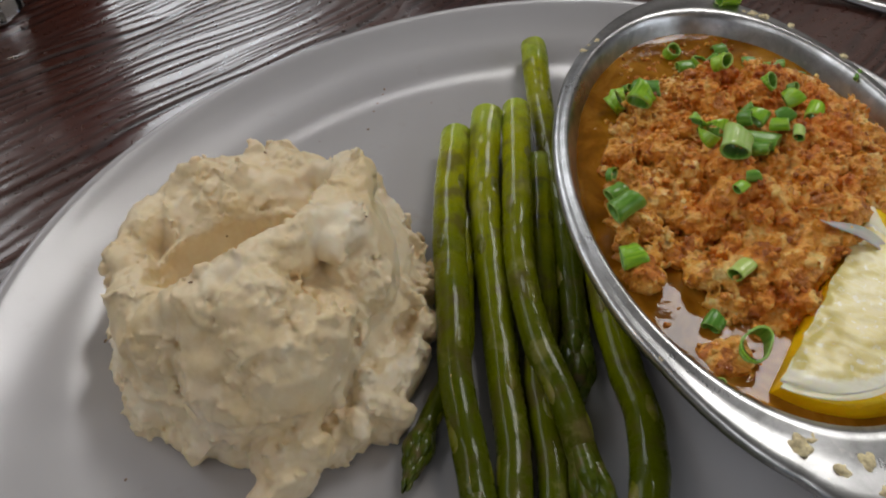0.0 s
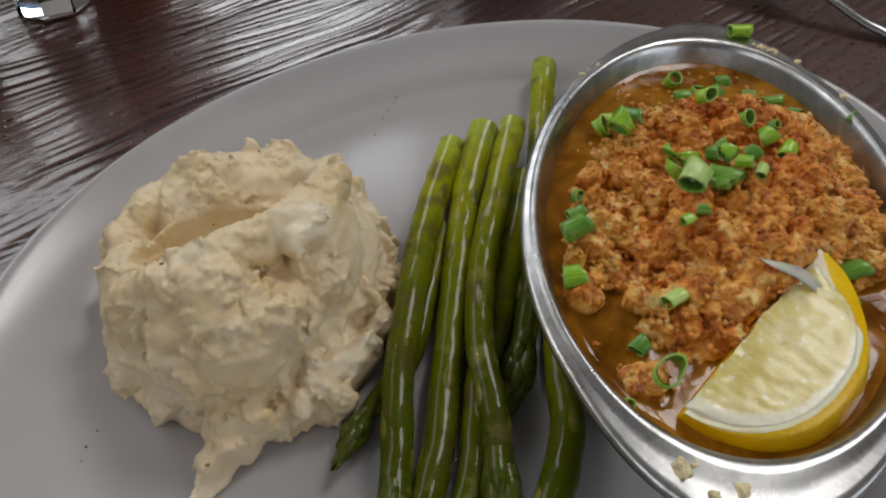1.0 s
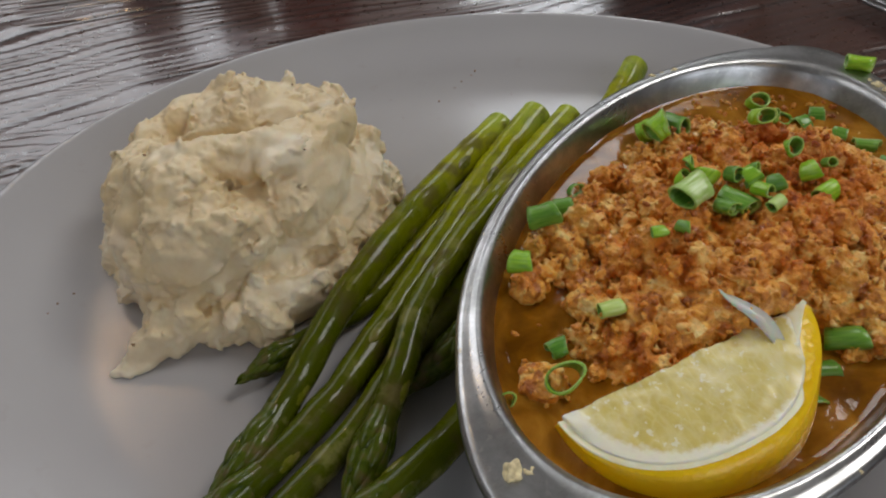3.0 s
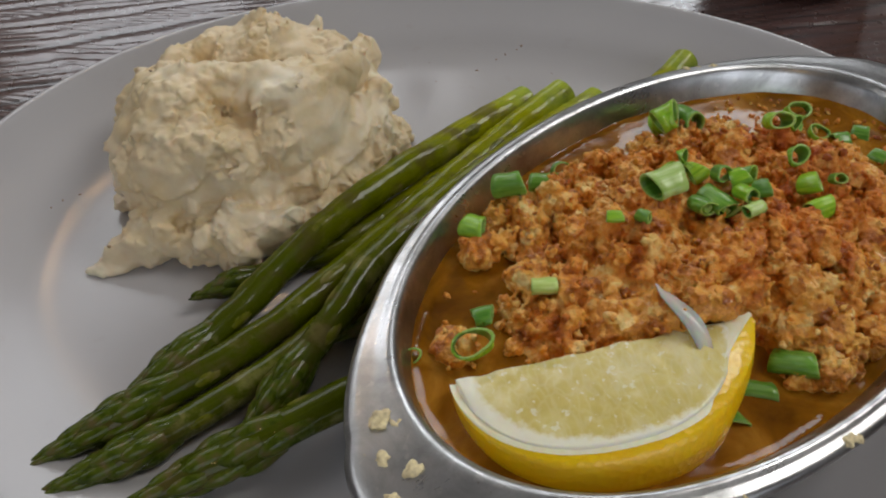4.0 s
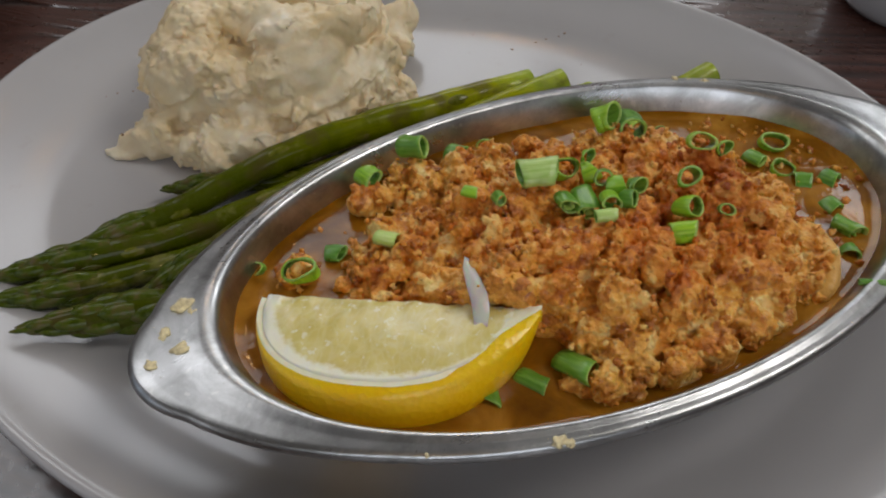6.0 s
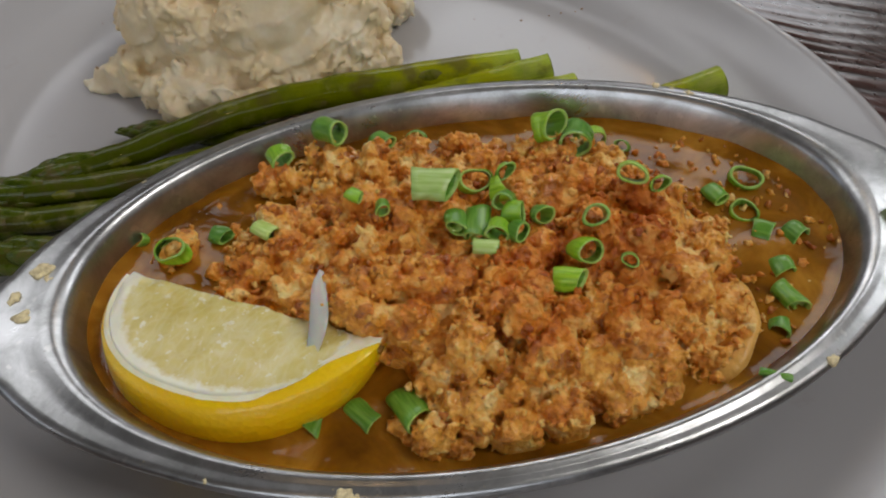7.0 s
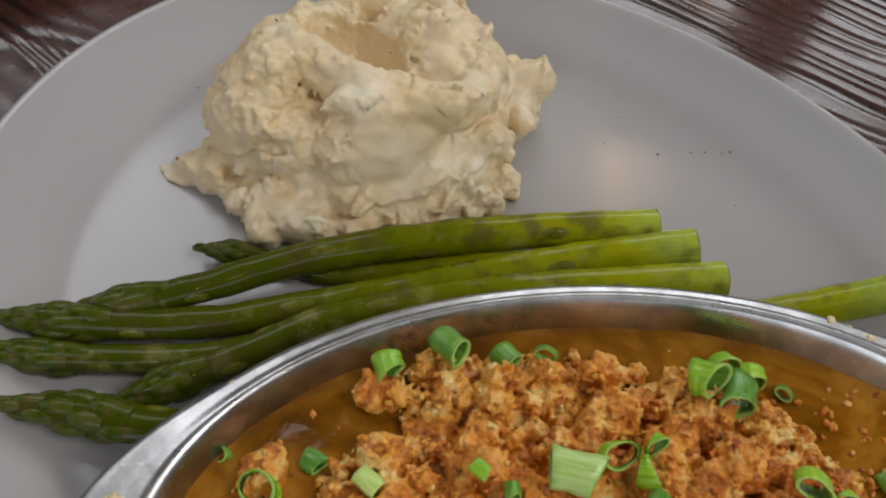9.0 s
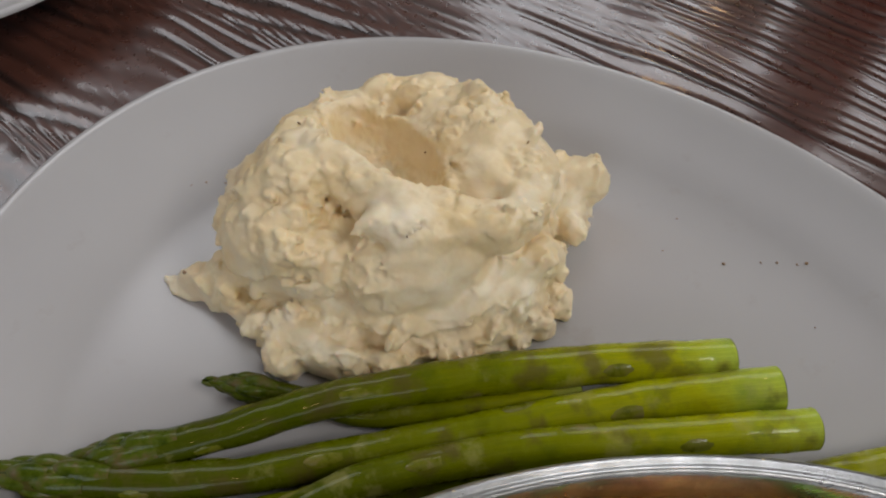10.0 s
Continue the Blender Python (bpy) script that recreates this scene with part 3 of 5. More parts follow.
for name_, o, at in (("window_1", HIGH, pose(0, RB, 0)), ("window_2", LONG, pose(-WEST, 0, 0, 0, 0, 90)), ("window_3", BACK, pose(0, RF - 0.12, 0)),
                      ("window_4", LOW, pose(0, RB, 0)), ("window_5", UPPER, pose(-WEST, 0, 0, 0, 0, 90)), ("window_6", EAST, pose(RW + 0.12, 0, 0, 0, 0, 90))):
    win = empty(name_, ROOM @ at)
    tagged(win, "unseen dark-framed window onto a pale sky", "window", kind="structure")
    for x in (o[0], (o[0] + o[2]) / 2 - 0.025, o[2] - 0.05):
        piece("window_frame", *box(x, 0.03, o[1], x + 0.05, 0.09, o[3]), FRAMEPAINT, win, "", False)
    for z in (o[1], o[3] - 0.05):
        piece("window_frame", *box(o[0] + 0.05, 0.035, z, o[2] - 0.05, 0.085, z + 0.05), FRAMEPAINT, win, "", False)

# ======== table ========
table = empty("table", pose(0, 0, FZ))
tagged(table, "dark stained wooden table with deep brushed grain", "table")


def tabletop():
    xs = np.arange(-0.55, 0.551, 0.006)
    ys = np.concatenate([np.arange(-0.36, -0.02, 0.004), np.arange(-0.02, 0.42, 0.0006)])
    X, Y = np.meshgrid(xs, ys, indexing="ij")
    p = np.stack([X.ravel(), Y.ravel(), np.zeros(X.size)], 1)
    # the grain runs along x, bent round two knots
    warp = -0.17 * p[:, 0] + 0.010 * gnoise(p * (1, 1.4, 1), 0.16, 2) + 0.004 * gnoise(p * (1, 2, 1), 0.05, 3)
    for kx, ky, s, r in ((-0.205, 0.07, 0.05, 0.05), (0.17, 0.20, 0.03, 0.035), (-0.17, 0.235, 0.03, 0.035)):
        d2 = ((p[:, 0] - kx) / (r * 2)) ** 2 + ((p[:, 1] - ky) / r) ** 2
        warp += s * np.exp(-d2) * np.sign(p[:, 1] - ky + 1e-6) * 0.5
    s = p[:, 1] + warp
    line = np.stack([s, 0.05 * p[:, 0], np.zeros(len(s))], 1)
    ph = s / 0.0058 + 1.1 * gnoise(line, 0.017, 1) + 0.25 * gnoise(p * (0.25, 1, 1), 0.012, 4)
    n = np.cos(2 * math.pi * ph) + 0.5 * gnoise(line, 0.0040, 2)
    deep = np.clip(0.75 + 1.1 * gnoise(line, 0.030, 9) + 0.5 * gnoise(p, 0.08, 7), 0.05, 1.2)
    h = (-np.clip((n - 0.05) / 0.95, 0, 1) * 0.0008 + 0.00007 * n) * deep
    h += 0.00012 * gnoise(p, 0.03, 5)
    p[:, 2] = 0.75 + h - 0.0003
    nx, ny = len(xs), len(ys)
    v = [tuple(q) for q in p]
    f = grid_faces(nx, ny)
    # skirt and underside
    edge = [i * ny for i in range(nx)] + [(nx - 1) * ny + j for j in range(1, ny)] + [i * ny + ny - 1 for i in range(nx - 2, -1, -1)] + [j for j in range(ny - 2, 0, -1)]
    base = len(v)
    v += [(v[i][0], v[i][1], 0.712) for i in edge]
    k = len(edge)
    f += [(edge[(i + 1) % k], edge[i], base + i, base + (i + 1) % k) for i in range(k)]
    f.append(tuple(base + i for i in range(k)))
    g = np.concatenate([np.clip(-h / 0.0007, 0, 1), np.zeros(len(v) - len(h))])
    return v, f, g


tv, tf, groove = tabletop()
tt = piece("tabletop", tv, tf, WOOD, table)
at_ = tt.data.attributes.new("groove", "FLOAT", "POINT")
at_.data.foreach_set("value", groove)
for x, y in ((-0.49, -0.30), (0.43, -0.30), (-0.49, 0.30), (0.43, 0.30)):
    piece("leg", *bevel_box(x, y, 0, x + 0.06, y + 0.06, 0.712), WOOD, table)

# ======== plate ========
PA, PB = 0.168, 0.1321
WELL = 0.0085


def plate_profile():
    """(share of the radius, height) over the top and back under the foot."""
    top = [(0.0, WELL), (0.3, WELL), (0.55, WELL), (0.68, WELL + 0.0003), (0.745, WELL + 0.0011), (0.79, WELL + 0.0027), (0.825, WELL + 0.0050),
           (0.85, WELL + 0.0066), (0.90, WELL + 0.0093), (0.94, WELL + 0.0121), (0.958, WELL + 0.0136), (0.970, 0.0231), (0.979, 0.0237), (0.986, 0.0239), (0.992, 0.0237), (0.998, 0.0231), (1.001, 0.0222),
           (0.995, 0.0206), (0.95, 0.0168), (0.88, 0.0120), (0.80, 0.0068), (0.74, 0.0042), (0.70, 0.0026), (0.68, 0.0006), (0.665, 0.0), (0.65, 0.0006),
           (0.64, 0.0030), (0.3, 0.0034), (0.0, 0.0034)]
    return top


def plate_mesh():
    prof = plate_profile()
    fine = []
    for (r0, z0), (r1, z1) in zip(prof[:-1], prof[1:]):
        fine += [(r0 + (r1 - r0) * t, z0 + (z1 - z0) * t) for t in (0, 0.5)]
    fine.append(prof[-1])
    n, k = 144, len(fine)
    v = []
    for i in range(n):
        t = 2 * math.pi * i / n
        v += [(PA * r * math.cos(t), PB * r * math.sin(t), z) for r, z in fine]
    return v, grid_faces(n, k, wrap_u=True)


plate = piece("oval_platter", *plate_mesh(), CHINA)
tagged(plate, "white oval china platter on the dark wooden table", "plate")

# ======== steel dish ========
DISH = Matrix.Translation((0.0605, -0.0252, 0.0409)) @ Vector((0, 0, 1)).rotation_difference(Vector((0.012, 0.053, 1))).to_matrix().to_4x4() @ pose(0, 0, 0, 0, 0, 45.9)
DA, DB = 0.1032, 0.0597


def dish_mesh():
    n = 200
    rings = []
    ts = [2 * math.pi * i / n for i in range(n)]

    def outline(t, lap=0.0):
        x, y = DA * math.cos(t), DB * math.sin(t)
        s = 1 if x > 0 else -1
        yy = abs(y + 0.003 * s * -1)
        ext = 0
        if abs(math.cos(t)) > 0.5:
            ext = (1.30 if s < 0 else 1.15) * max(0.0086 * math.sqrt(max(0, 1 - (yy / 0.0195) ** 2)), 0.0062 * max(0, 1 - (yy / 0.042) ** 2) ** 1.3)
        return x + s * ext, y

    def inner(t, k=1.0):
        return 0.0952 * k * math.cos(t), 0.0562 * k * math.sin(t)

    o = [outline(t) for t in ts]
    ii = [inner(t) for t in ts]
    for lap, z in ((0.02, -0.0026), (-0.01, -0.0020), (0.0, -0.0014), (0.06, -0.0010), (0.2, -0.0009), (0.45, -0.0008), (0.65, -0.0006), (0.80, -0.0001), (0.90, 0.0), (1.0, -0.0006)):
        rings.append([(a[0] + (b[0] - a[0]) * lap, a[1] + (b[1] - a[1]) * lap, z) for a, b in zip(o, ii)])
    for kx, ky, z in ((0.992, 0.985, -0.0020), (0.984, 0.968, -0.0042), (0.972, 0.948, -0.0070), (0.960, 0.928, -0.010), (0.945, 0.915, -0.0155), (0.915, 0.87, -0.0215), (0.86, 0.80, -0.0265),
                      (0.77, 0.68, -0.0300), (0.66, 0.55, -0.0315), (0.4, 0.33, -0.0318), (0.1, 0.08, -0.0318)):
        rings.append([(0.0952 * kx * math.cos(t), 0.0562 * ky * math.sin(t), z) for t in ts])
    v = [p for r in rings for p in r]
    k = len(rings)
    f = [(i * n + j, i * n + (j + 1) % n, (i + 1) * n + (j + 1) % n, (i + 1) * n + j) for i in range(k - 1) for j in range(n)]
    f.append(tuple((k - 1) * n + j for j in range(n)))
    return v, [q[::-1] for q in f]


dish = piece("gratin_dish", *dish_mesh(), STEEL)
dish.matrix_world = DISH
sol = dish.modifiers.new("thick", "SOLIDIFY")
sol.thickness, sol.offset = 0.0008, -1
tagged(dish, "worn oval stainless steel gratin dish with lobed handles on the platter", "baking dish")

LIQ = -0.0080


def sauce_mesh():
    n, k = 120, 30
    v = []
    for j in range(k):
        s = (j + 1) / k
        for i in range(n):
            t = 2 * math.pi * i / n
            x, y = 0.0924 * s * math.cos(t), 0.0532 * s * math.sin(t)
            v.append((x, y, 0))
    p = np.array(v)
    rad = np.repeat((np.arange(k) + 1) / k, n)
    p[:, 2] = LIQ + 0.0004 * gnoise(p, 0.012, 4) + 0.0002 * gnoise(p, 0.005, 6) + 0.0012 * np.clip((rad - 0.96) / 0.04, 0, 1) ** 2
    f = [(j * n + i, j * n + (i + 1) % n, (j + 1) * n + (i + 1) % n, (j + 1) * n + i) for j in range(k - 1) for i in range(n)]
    v = [tuple(q) for q in p] + [(0, 0, LIQ)]
    f += [((i + 1) % n, i, len(v) - 1) for i in range(n)]
    return v, [q[::-1] for q in f]


sauce = piece("butter_sauce", *sauce_mesh(), SAUCE)
sauce.matrix_world = DISH
tagged(sauce, "glossy golden-brown butter sauce in the steel dish", "sauce")


def crust_height(x, y):
    """Height of the topping before its crumbs, in the dish's frame."""
    rx, ry = (x + 0.003) / 0.073, (y + 0.003) / 0.0485
    rho = np.sqrt(np.abs(rx) ** 2.6 + np.abs(ry) ** 2.6)
    h = -0.0155 + 0.0158 * np.clip(1 - rho ** 3.6, -1.0, 1)

    def dip(cx, cy, sx, sy, a):
        return a * np.exp(-(((x - cx) / sx) ** 2 + ((y - cy) / sy) ** 2))

    h -= dip(-0.070, -0.020, 0.018, 0.017, 0.014) + dip(-0.042, -0.041, 0.017, 0.012, 0.014) + dip(-0.062, 0.035, 0.022, 0.012, 0.007)
    h -= dip(-0.066, 0.012, 0.016, 0.02, 0.0025) + dip(0.074, 0.0, 0.014, 0.05, 0.009)
    # the crest behind the lemon, and the long fall to the far rim
    h += dip(-0.016, -0.013, 0.018, 0.0095, 0.0055) + dip(0.020, -0.019, 0.024, 0.011, 0.0018) + dip(0.040, 0.000, 0.013, 0.016, 0.0015)
    h += dip(-0.024, 0.011, 0.011, 0.009, 0.0028) + dip(0.034, 0.027, 0.013, 0.010, 0.0046) + dip(-0.020, 0.039, 0.028, 0.008, 0.0085)
    h -= 0.0042 * np.clip((y - 0.004) / 0.020, 0, 1) + dip(0.006, 0.020, 0.020, 0.008, 0.0012)
    return np.maximum(h, -0.0052 - 0.006 * ((x + 0.022) / 0.030) ** 2 - 0.006 * ((y - 0.038) / 0.0075) ** 2)


def crust_base(x, y):
    flat = np.stack([x, y, 0 * x], 1)
    rid = 1 - np.abs(gnoise(flat, 0.019, 41)) * 2.2
    h = crust_height(x, y) + 0.0020 * rid + 0.0015 * gnoise(flat, 0.010, 42)
    # the hollow in which the lemon lies
    c, s = math.cos(radians(-32)), math.sin(radians(-32))
    lx, ly = (x + 0.0545) * c + (y + 0.0070) * s, -(x + 0.0545) * s + (y + 0.0070) * c
    k = np.clip((0.0035 - ly) / 0.004, 0, 1) * np.clip((0.041 - np.abs(lx - 0.003)) / 0.006, 0, 1)
    return h * (1 - k) + np.minimum(h, -0.0135) * k


def crust_field(p):
    x, y, z = p[:, 0], p[:, 1], p[:, 2]
    d = (z - crust_base(x, y)) * 0.8
    near = np.abs(d) < 0.006
    q = p[near]
    q = q + np.stack([gnoise(q, 0.007, s) for s in (31, 32, 33)], 1) * 0.0020
    d[near] += 0.0050 * (cells(q, 0.0110, 1) - 0.50)
    return np.maximum(d, -0.0135 - z)


SLICE_AT = pose(0.0425, -0.0245, -0.0158, 0, -36, -28)


def press_crumbs(d, lo, step, g):
    """Broken angular clumps on the field, then the fine crumb over all."""
    rnd = np.random.RandomState(5)
    n = d.shape
    clumps = []
    while len(clumps) < 540:
        x, y = rnd.uniform(-0.078, 0.070), rnd.uniform(-0.049, 0.045)
        z = float(crust_base(np.array([x]), np.array([y]))[0])
        if (x / 0.084) ** 2 + (y / 0.0485) ** 2 > 1 or z < LIQ - 0.0012:
            continue
        r = min(0.0058, 0.0012 + rnd.gamma(1.7, 0.00095))
        clumps.append((x, y, z + rnd.uniform(-0.25, 0.55) * r, r))
    clumps += [(0.010, -0.0455, -0.0075, 0.0060), (0.001, -0.047, -0.008, 0.0054), (0.021, -0.043, -0.0055, 0.0045), (-0.072, 0.0205, -0.0085, 0.0058),
               (-0.047, 0.022, -0.004, 0.0046), (0.038, -0.029, -0.001, 0.0050), (0.029, -0.033, -0.002, 0.0045)]
    # crumbs over the slice's upper face
    for n2 in range(95):
        a, k = rnd.uniform(-1.5, 1.5), 0.0186 * math.sqrt(rnd.uniform(0.2, 1.0))
        x, y, z = SLICE_AT @ Vector((k * math.cos(a), k * math.sin(a), 0.0014))
        clumps.append((x, y, z, rnd.uniform(0.0008, 0.0022)))
    for x, y, z, r in clumps:
        c = np.array((x, y, z))
        m = r * 1.35 + 0.002
        i0 = np.maximum(((c - m - lo) / step).astype(int), 0)
        i1 = np.minimum(((c + m - lo) / step).astype(int) + 2, n)
        sl = tuple(slice(a, b) for a, b in zip(i0, i1))
        q = ((g[sl].reshape(-1, 3) - c) @ turned(rnd)) / (r * np.array((1.15, rnd.uniform(0.65, 1.0), rnd.uniform(0.6, 0.95))))
        e = ((np.abs(q) ** 3.2).sum(1) ** (1 / 3.2) - 1) * r * 0.75
        d[sl] = smin(d[sl].reshape(-1), e, 0.0003).reshape(d[sl].shape)
    near = np.abs(d) < 0.0032
    q = g[near]
    w = q + np.stack([gnoise(q, 0.003, s) for s in (51, 52, 53)], 1) * 0.0011
    rag = np.clip(0.9 + 1.1 * gnoise(q, 0.012, 46), 0.35, 1.5)
    d[near] += rag * (0.0017 * (cells(w, 0.0036, 2) - 0.47) + 0.0019 * (cells(w, 0.0018, 3) - 0.47)) + 0.0005 * gnoise(q, 0.0014, 44)
    edge = (np.sqrt((g[..., 0] / 0.0893) ** 2 + (g[..., 1] / 0.0500) ** 2) - 1) * 0.05
    np.maximum(d, edge, out=d)
    np.maximum(d, -0.0135 - g[..., 2], out=d)


cv, cf = surface_net(crust_field, (-0.090, -0.0515, -0.0146), (0.090, 0.0515, 0.0195), 0.00050, press_crumbs)
MM = 0.001
CRUST_GRID = np.full((400, 240), -1.0)
np.maximum.at(CRUST_GRID, (((cv[:, 0] + 0.1) / 0.0005).astype(int), ((cv[:, 1] + 0.06) / 0.0005).astype(int)), cv[:, 2])
crust = piece("crumb_topping", cv, cf, CRUST)
crust.matrix_world = DISH
tagged(crust, "golden toasted cracker-crumb crust over the baked filling", "crumb topping")


def top_at(x, y, r=0.003):
    """The topping's or the sauce's height at a place in the dish's frame."""
    i, j, k = int((x + 0.1) / 0.0005), int((y + 0.06) / 0.0005), max(2, int(r / 0.0005))
    sub = CRUST_GRID[max(0, i - k):i + k + 1, max(0, j - k):j + k + 1]
    sub = sub[sub > -0.5]
    return max(LIQ, float(np.percentile(sub, 78)) if sub.size else LIQ)


def packed_crumbs():
    """Loose crumbs over the topping."""
    rnd = np.random.RandomState(6)
    forms = [lump(n, 1.0, 0.6, 2) for n in range(20)]
    fa = np.array(forms[0][1])
    V, F, k = [], [], 0
    while len(V) < 330:
        x, y = rnd.uniform(-0.080, 0.074), rnd.uniform(-0.049, 0.045)
        z = top_at(x, y, 0.001)
        if (x / 0.084) ** 2 + (y / 0.0485) ** 2 > 1 or (z <= LIQ + 0.0004 and rnd.rand() < 0.85):
            continue
        r = rnd.uniform(0.0004, 0.0012)
        p = forms[rnd.randint(20)][0] * (r * np.array((1, rnd.uniform(0.65, 1.1), rnd.uniform(0.5, 0.9))))
        V.append(p @ turned(rnd).T + (x, y, z - r * 0.1))
        F.append(fa + k)
        k += len(p)
    for n in range(170):
        x, y = rnd.uniform(0.050, 0.090), rnd.uniform(-0.046, 0.034)
        if (x / 0.090) ** 2 + (y / 0.0505) ** 2 > 1 or top_at(x, y, 0.001) > LIQ + 0.001:
            continue
        r = rnd.uniform(0.0004, 0.0014)
        p = forms[rnd.randint(20)][0] * (r * np.array((1, rnd.uniform(0.65, 1.1), 0.6)))
        V.append(p @ turned(rnd).T + (x, y, LIQ))
        F.append(fa + k)
        k += len(p)
    return np.concatenate(V), np.concatenate(F).tolist()


lc = piece("loose_crumbs", *packed_crumbs(), CRUMBS)
lc.matrix_world = DISH
tagged(lc, "loose toasted crumbs scattered over the crust", "crumbs", kind="stuff")

v, f = lathe([(0.0, -0.0014), (0.017, -0.0014), (0.0195, -0.0010), (0.0205, 0.0), (0.0195, 0.0012), (0.017, 0.0015), (0.0, 0.0015)], 48, False)
p_ = np.array(v)
p_[:, 2] += 0.0014 * gnoise(p_, 0.012, 3) + 0.0007 * gnoise(p_, 0.004, 5)
p_[:, :2] *= 1 + 0.05 * gnoise(p_, 0.008, 6)[:, None]
sl = piece("baked_slice", p_, f, SLICE)
sl.matrix_world = DISH @ SLICE_AT
tagged(sl, "pale browned round slice half under the crust", "baked slice")

def crumb(x, y, r, n, z=0.0, mat=None):
    p, q = lump(n, r * MM, 0.45, 3, (1, 0.8, 0.6))
    ob = piece("crumb", p, q, mat or CRUMB)
    ob.matrix_world = DISH @ pose(x * MM, y * MM, z * MM + r * MM * 0.35, 0, 0, n * 37)
    return tagged(ob, "small pale crumb stuck on the steel rim", "crumb", "crumbs on the rim")


for n_, (x, y, r) in enumerate(((-100.5, 12, 2.6), (-98.5, 9, 1.8), (-106, 5, 1.9), (-110, -3, 1.7), (-103, -1, 2.2), (-97.5, 4, 1.5), (-99, -14, 1.0), (-105, 12, 0.9), (-108, 8, 0.8),
                               (-36.6, -55.5, 1.8), (-34.5, -56.6, 1.2), (96, -20, 2.2), (94, -24, 2.4), (98, -17, 1.4), (88, -33, 1.6), (66, -46, 1.6), (62, 47.5, 1.3), (66, 45, 1.0), (70, 42, 1.5))):
    crumb(x, y, r * 0.9, n_ + 200, -0.9)


def grains():
    rnd = random.Random(8)
    v, f = [], []
    for n in range(900):
        t = rnd.uniform(0, 2 * math.pi) if n % 3 else rnd.gauss(math.pi, 0.5)
        k = rnd.uniform(0.1, 0.95)
        x, y = (0.1040 * (1 - k) + 0.0965 * k) * math.cos(t), (0.0600 * (1 - k) + 0.0562 * k) * math.sin(t)
        p, q = lump(n, rnd.choice((0.00025, 0.00035, 0.00045, 0.0006, 0.0009)), 0.4, 1, (1, 0.8, 0.5))
        f += [[i + len(v) for i in w_] for w_ in q]
        v += [(a + x, b + y, c - 0.0006) for a, b, c in p]
    return v, f


gr = piece("crumb_dust", *grains(), CRUMB)
gr.matrix_world = DISH
tagged(gr, "fine pale crumb dust on the steel rim", "crumbs", kind="stuff")

# ======== lemon ========
LEMON_AT = DISH @ pose(-0.0545, -0.0070, -0.0010, -4, -5, -32)


